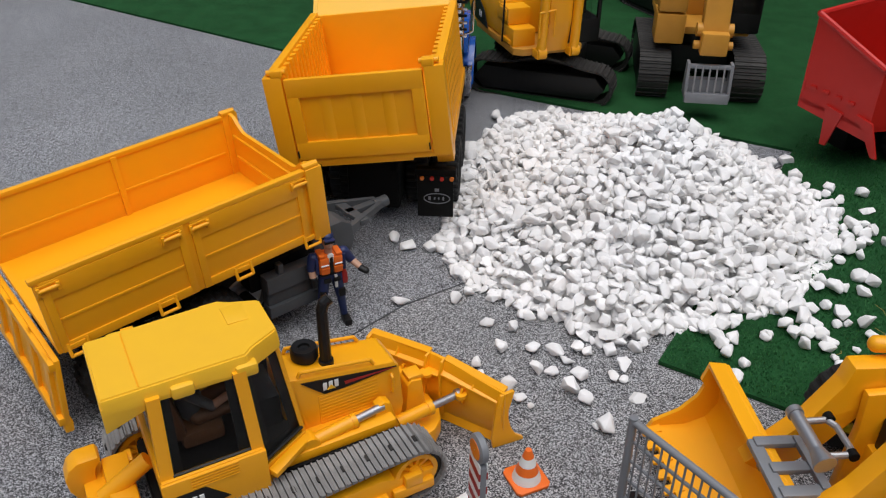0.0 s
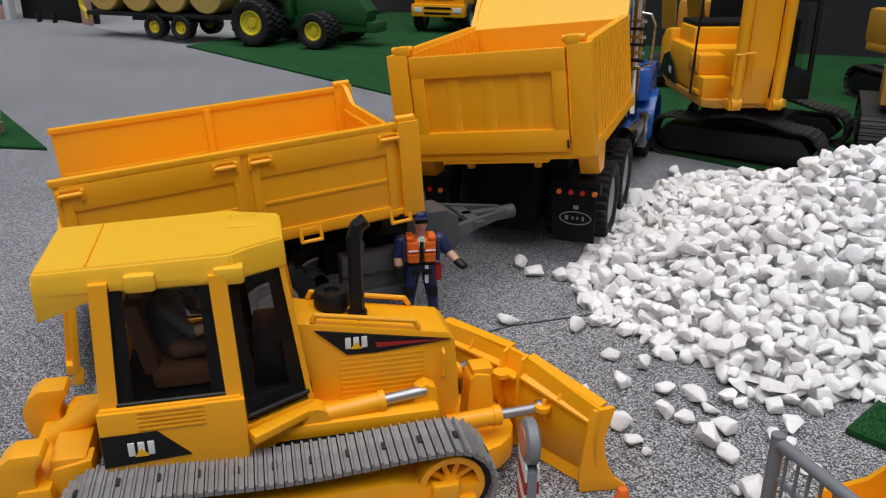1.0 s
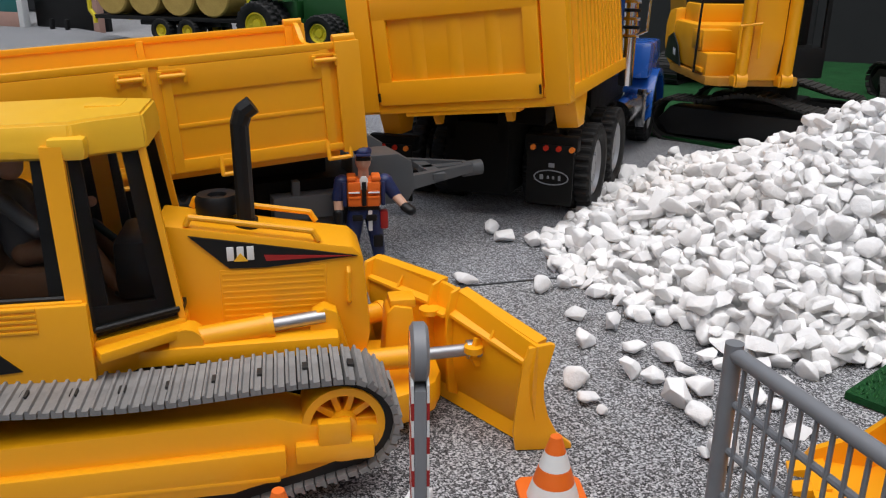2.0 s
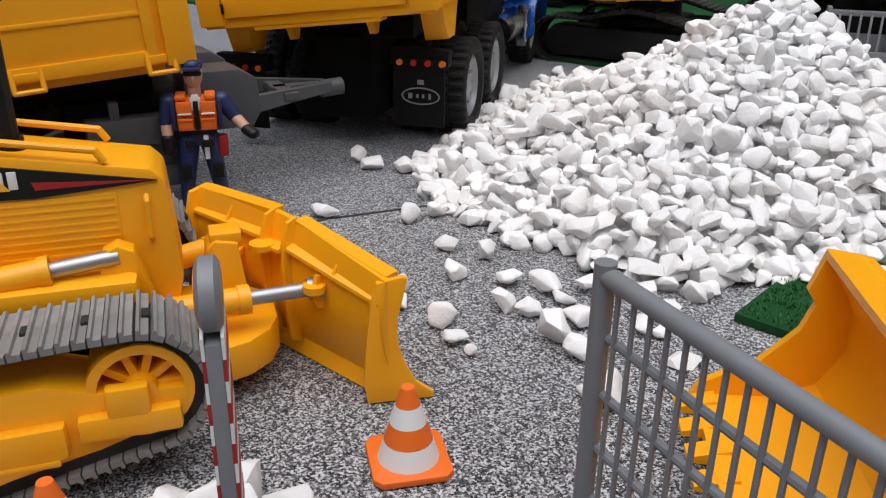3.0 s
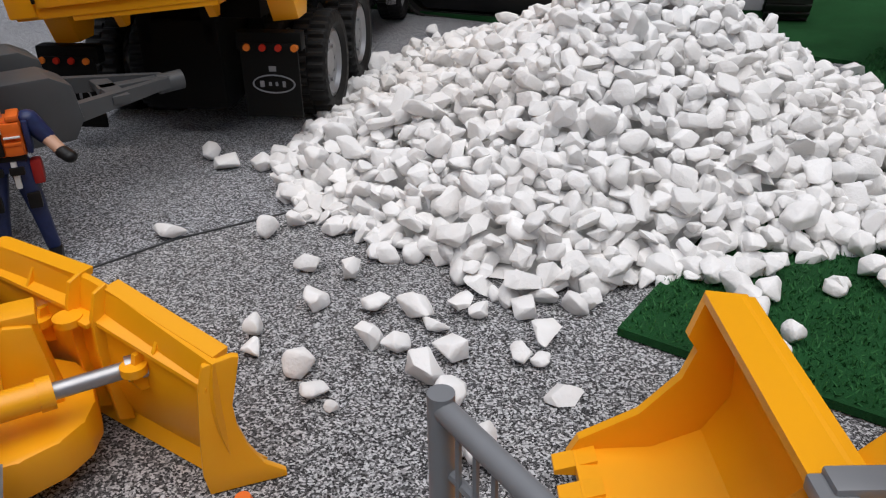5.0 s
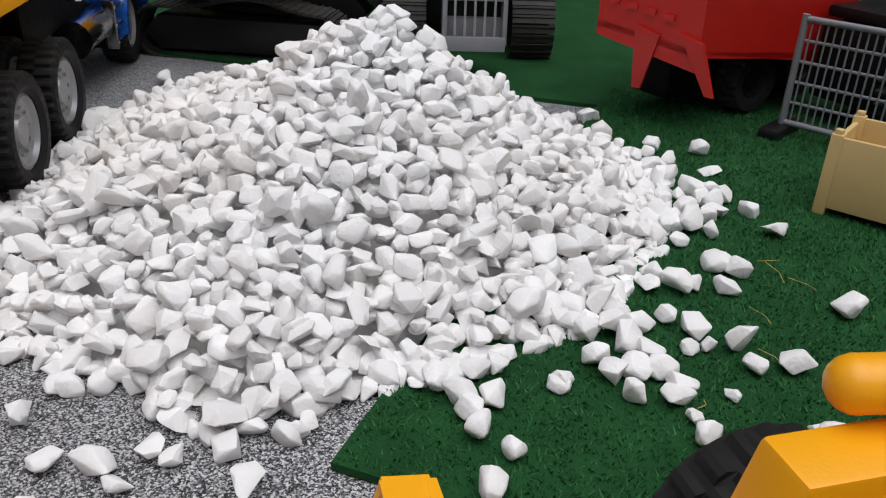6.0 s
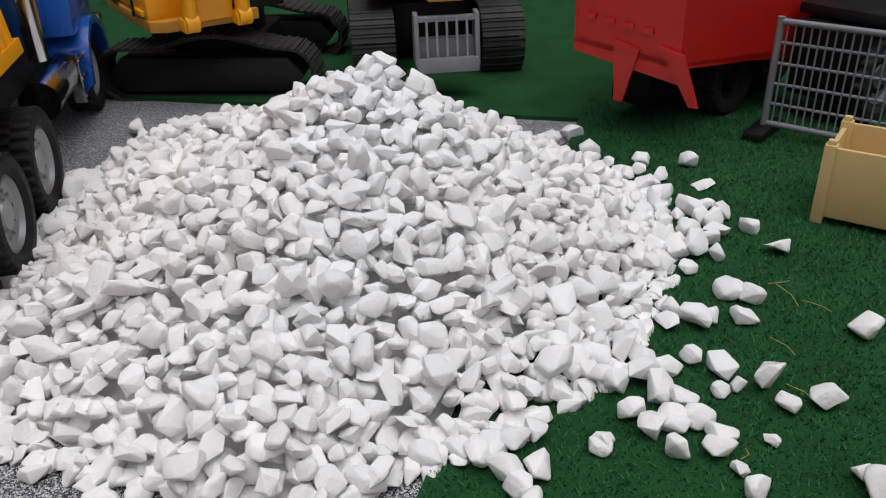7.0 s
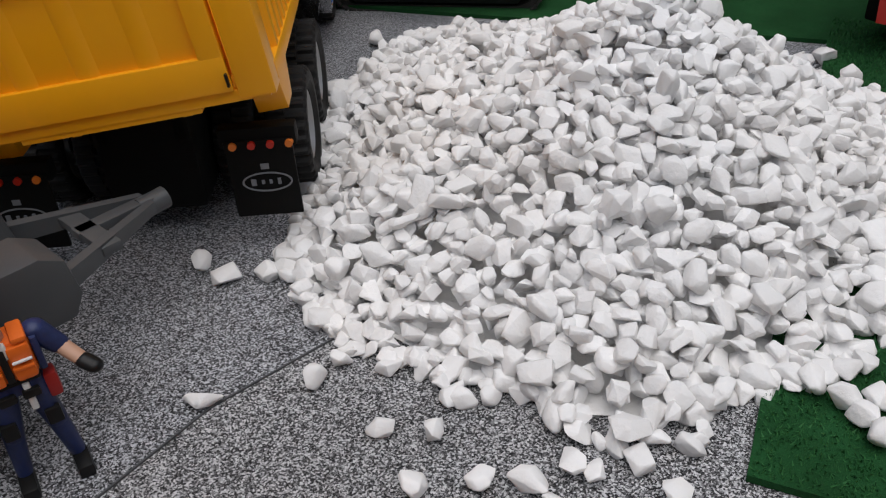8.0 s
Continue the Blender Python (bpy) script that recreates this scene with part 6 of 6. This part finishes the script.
def stones():
    rng = np.random.default_rng(11)
    shapes = [stone_shape(rng, k) for k in range(30)]
    spots = []

    def scatter(tries, gap, sink, lo, hi):
        grid = {}
        for _ in range(tries):
            a, u = rng.uniform(0, 2 * math.pi), math.sqrt(rng.uniform(0, 1))
            R = reach(a) * (1.0 + 0.05 * noise.noise((9 * math.cos(a), 9 * math.sin(a), 1.0)))
            if u > 0.90 and rng.uniform(0, 1) < 5 * (u - 0.90):
                continue
            x, y = PILE[0] + u * R * math.cos(a), PILE[1] + u * R * math.sin(a)
            g = gap * rng.uniform(0.85, 1.2)
            c = (int(x / 0.02 + 50), int(y / 0.02 + 50))
            if any(math.dist((x, y), q) < g for i in (-1, 0, 1) for j in (-1, 0, 1) for q in grid.get((c[0] + i, c[1] + j), ())):
                continue
            grid.setdefault(c, []).append((x, y))
            s = rng.uniform(lo, hi)
            spots.append((x, y, max(heap_height(x, y) - sink, 0) + s * 0.42, s))
    scatter(14000, 0.0100, 0.010, 0.0072, 0.0098)
    scatter(24000, 0.0112, 0.001, 0.0052, 0.0098)
    scatter(2600, 0.022, -0.005, 0.0045, 0.0112)
    heap = thing("stone_pile", pose(PILE[0], PILE[1], 0), "heap of broken white marble chips on the grey carpet and turf", "stone pile")
    # mound under the chips
    bm = bmesh.new()
    rows = []
    for i in range(11):
        rows.append([bm.verts.new((0, 0, 0)) for _ in range(36)])
        for j, v in enumerate(rows[-1]):
            a = 2 * math.pi * j / 36
            u = i / 10
            x, y = u * reach(a) * 0.95 * math.cos(a), u * reach(a) * 0.95 * math.sin(a)
            v.co = (x, y, max(heap_height(PILE[0] + x, PILE[1] + y) - 0.030, 0.001))
    for i in range(10):
        for j in range(36):
            if i:
                bm.faces.new((rows[i][j], rows[i + 1][j], rows[i + 1][(j + 1) % 36], rows[i][(j + 1) % 36]))
    bm.faces.new([rows[1][j] for j in range(36)])
    part("heap_core", bm, STONE, heap)
    spots.sort(key=lambda p: p[1] - 0.25 * p[0])
    near, rest = spots[:300], spots[300:]
    verts, faces = [], []
    data = [(np.array([v.co[:] for v in s.vertices]), [tuple(p.vertices) for p in s.polygons]) for s in shapes]
    for k, (x, y, z, s) in enumerate(near + rest):
        m = Euler((rng.normal(0, 0.45), rng.normal(0, 0.45), rng.uniform(0, 6.28))).to_matrix().to_4x4()
        i = int(rng.integers(len(shapes)))
        s /= 0.0085
        sc = (s * rng.uniform(0.95, 1.25), s * rng.uniform(0.9, 1.1), s * rng.uniform(0.8, 1.1))
        if k < len(near):
            shared("stone", shapes[i], heap, Matrix.Translation((x - PILE[0], y - PILE[1], z)) @ m @ Matrix.Diagonal((*sc, 1)))
        else:
            v, f = data[i]
            base = len(verts)
            verts += (v * sc @ np.array(m.to_3x3()).T + (x - PILE[0], y - PILE[1], z)).tolist()
            faces += [tuple(q + base for q in p) for p in f]
    me = bpy.data.meshes.new("stone_rest")
    me.from_pydata(verts, [], faces)
    me.materials.append(STONE)
    me.polygons.foreach_set("use_smooth", [True] * len(me.polygons))
    ob = new("stone_rest", me)
    ob.parent = heap
    tagged(ob, "white marble chips", kind="stuff")

    def loose(x, y, size, top=0.0, yaw=None):
        size /= 0.0085
        i = int(rng.integers(len(shapes)))
        zmin = min(v.co.z for v in shapes[i].vertices) * size
        ob = new("loose_stone", shapes[i])
        ob.matrix_basis = pose(x, y, top - zmin * 1.1, rng.normal(0, 6), rng.normal(0, 6), rng.uniform(0, 360) if yaw is None else yaw) @ Matrix.Diagonal((size * rng.uniform(1.0, 1.2), size * 1.08, size * rng.uniform(1.0, 1.3), 1))
        tagged(ob, "loose white marble chip on the carpet" if not top else "loose white marble chip on the turf", "stone", "loose stones")
    for x, y, s in LOOSE_CARPET:
        loose(x, y, s * 1.15)
    for x, y, s in LOOSE_TURF:
        loose(x, y, s, 0.005)
    # tongues of chips that ran out from the heap's toe: from, to, spread, count, height of the mat below
    taken = [(x, y) for x, y, _ in LOOSE_TURF + LOOSE_CARPET]
    for p, q, w, count, top in (((0.470, 0.895), (0.505, 0.825), 0.020, 26, 0.005), ((0.560, 0.985), (0.625, 1.050), 0.022, 20, 0.005), ((0.545, 1.160), (0.615, 1.120), 0.022, 14, 0.005),
                                ((0.505, 0.930), (0.560, 0.905), 0.014, 8, 0.005), ((0.410, 0.830), (0.414, 0.760), 0.012, 10, 0.005), ((0.135, 0.955), (0.082, 0.939), 0.011, 14, 0.0),
                                ((0.110, 0.920), (0.128, 0.880), 0.008, 6, 0.0), ((0.505, 1.230), (0.565, 1.245), 0.018, 8, 0.0), ((0.150, 1.345), (0.250, 1.395), 0.014, 12, 0.0)):
        for k in range(count * 6):
            f = rng.uniform(0, 1) ** 1.3
            x, y = p[0] + (q[0] - p[0]) * f + rng.normal(0, w * 0.45), p[1] + (q[1] - p[1]) * f + rng.normal(0, w * 0.45)
            s = rng.uniform(0.0058, 0.0100)
            if count and all(math.dist((x, y), o) > 0.0125 for o in taken):
                taken.append((x, y))
                loose(x, y, s, top)
                count -= 1


# loose chips: place and half-size
LOOSE_CARPET = [(0.066, 0.828, 0.0075), (0.037, 0.957, 0.0065), (0.057, 0.941, 0.0075), (0.127, 0.838, 0.0059), (0.141, 0.852, 0.0067), (0.165, 0.799,
    0.0057), (0.192, 0.794, 0.0065), (0.168, 0.846, 0.0062), (0.182, 0.762, 0.0068), (0.214, 0.764, 0.0067), (0.218, 0.730, 0.0063), (0.237, 0.758,
    0.0077), (0.250, 0.748, 0.0056), (0.234, 0.727, 0.0059), (0.252, 0.703, 0.0079), (0.261, 0.726, 0.0073), (0.266, 0.692, 0.0069), (0.259, 0.770,
    0.0064), (0.271, 0.763, 0.0057), (0.159, 0.730, 0.0056), (0.164, 0.713, 0.0054), (0.193, 0.700, 0.0065), (0.204, 0.687, 0.0055), (0.215, 0.677,
    0.0032), (0.293, 0.769, 0.0066), (0.304, 0.726, 0.0045), (0.306, 0.744, 0.0069), (0.274, 0.656, 0.0034), (0.021, 0.725, 0.0054), (0.316, 0.702,
    0.0058), (0.295, 0.728, 0.0056), (0.284, 0.657, 0.0086), (0.415, 0.676, 0.0057), (0.143, 0.527, 0.0090), (0.153, 0.538, 0.0085), (0.163, 0.548, 0.0080), (0.182, 0.545, 0.0085), (0.152, 0.516, 0.0095), (0.166, 0.534, 0.0075)]
LOOSE_TURF_A = [(0.612, 1.155, 0.0075), (0.653, 1.145, 0.0095), (0.647, 1.101, 0.0072), (0.645, 1.016, 0.0077), (0.651, 0.982, 0.0109), (0.585, 0.933,
    0.0104), (0.598, 0.923, 0.0079), (0.582, 0.901, 0.0076), (0.647, 0.874, 0.0118), (0.531, 0.868, 0.0069), (0.545, 0.856, 0.0084), (0.535, 0.836,
    0.0049), (0.547, 0.838, 0.0044), (0.565, 0.839, 0.0077), (0.565, 0.818, 0.0063), (0.587, 0.817, 0.0079), (0.543, 0.794, 0.0035), (0.518, 0.762,
    0.0070), (0.516, 0.777, 0.0043), (0.513, 0.792, 0.0073)]
LOOSE_TURF_C = [(0.492, 0.794, 0.0077), (0.457, 0.808, 0.0052), (0.573, 0.764, 0.0053), (0.574, 0.750, 0.0083), (0.647, 0.823, 0.0054), (0.512, 0.814,
    0.0081), (0.498, 0.816, 0.0081), (0.500, 0.840, 0.0084), (0.480, 0.828, 0.0081), (0.480, 0.851, 0.0099), (0.511, 0.831, 0.0070), (0.550, 0.905,
    0.0097), (0.614, 1.055, 0.0125), (0.635, 1.044, 0.0083), (0.589, 0.992, 0.0094), (0.602, 0.981, 0.0068), (0.574, 0.967, 0.0065), (0.601, 1.082,
    0.0086), (0.594, 1.103, 0.0079)]
LOOSE_TURF_B = [(0.401, 0.816, 0.0077), (0.413, 0.817, 0.0077), (0.403, 0.795, 0.0086), (0.410, 0.771, 0.0071), (0.420, 0.796, 0.0074), (0.392, 0.809,
    0.0076), (0.406, 0.784, 0.0082), (0.409, 0.729, 0.0098), (0.455, 0.805, 0.0058), (0.518, 0.800, 0.0072)]
LOOSE_TURF = [(x, y, s * (1.10 if s < 0.0095 else 0.95)) for x, y, s in LOOSE_TURF_A + LOOSE_TURF_B + LOOSE_TURF_C]
stones()


def straws():
    """Thin dry straws lying on the turf."""
    for p, q in (((0.617, 0.936), (0.633, 0.937)), ((0.622, 0.935), (0.622, 0.906)), ((0.628, 0.913), (0.639, 0.896)), ((0.587, 0.878), (0.592, 0.858)), ((0.573, 0.834), (0.58, 0.819)), ((0.52, 0.783), (0.526, 0.79))):
        mid = ((p[0] + q[0]) / 2 + 0.002, (p[1] + q[1]) / 2 - 0.002)
        ob = new("straw", mesh_of("straw", made((tube, [(*p, 0.0085), (*mid, 0.0095), (*q, 0.0085)], 0.00022)), STRAW))
        tagged(ob, "thin pale dry straw lying on the turf", "straw", "straws")


straws()
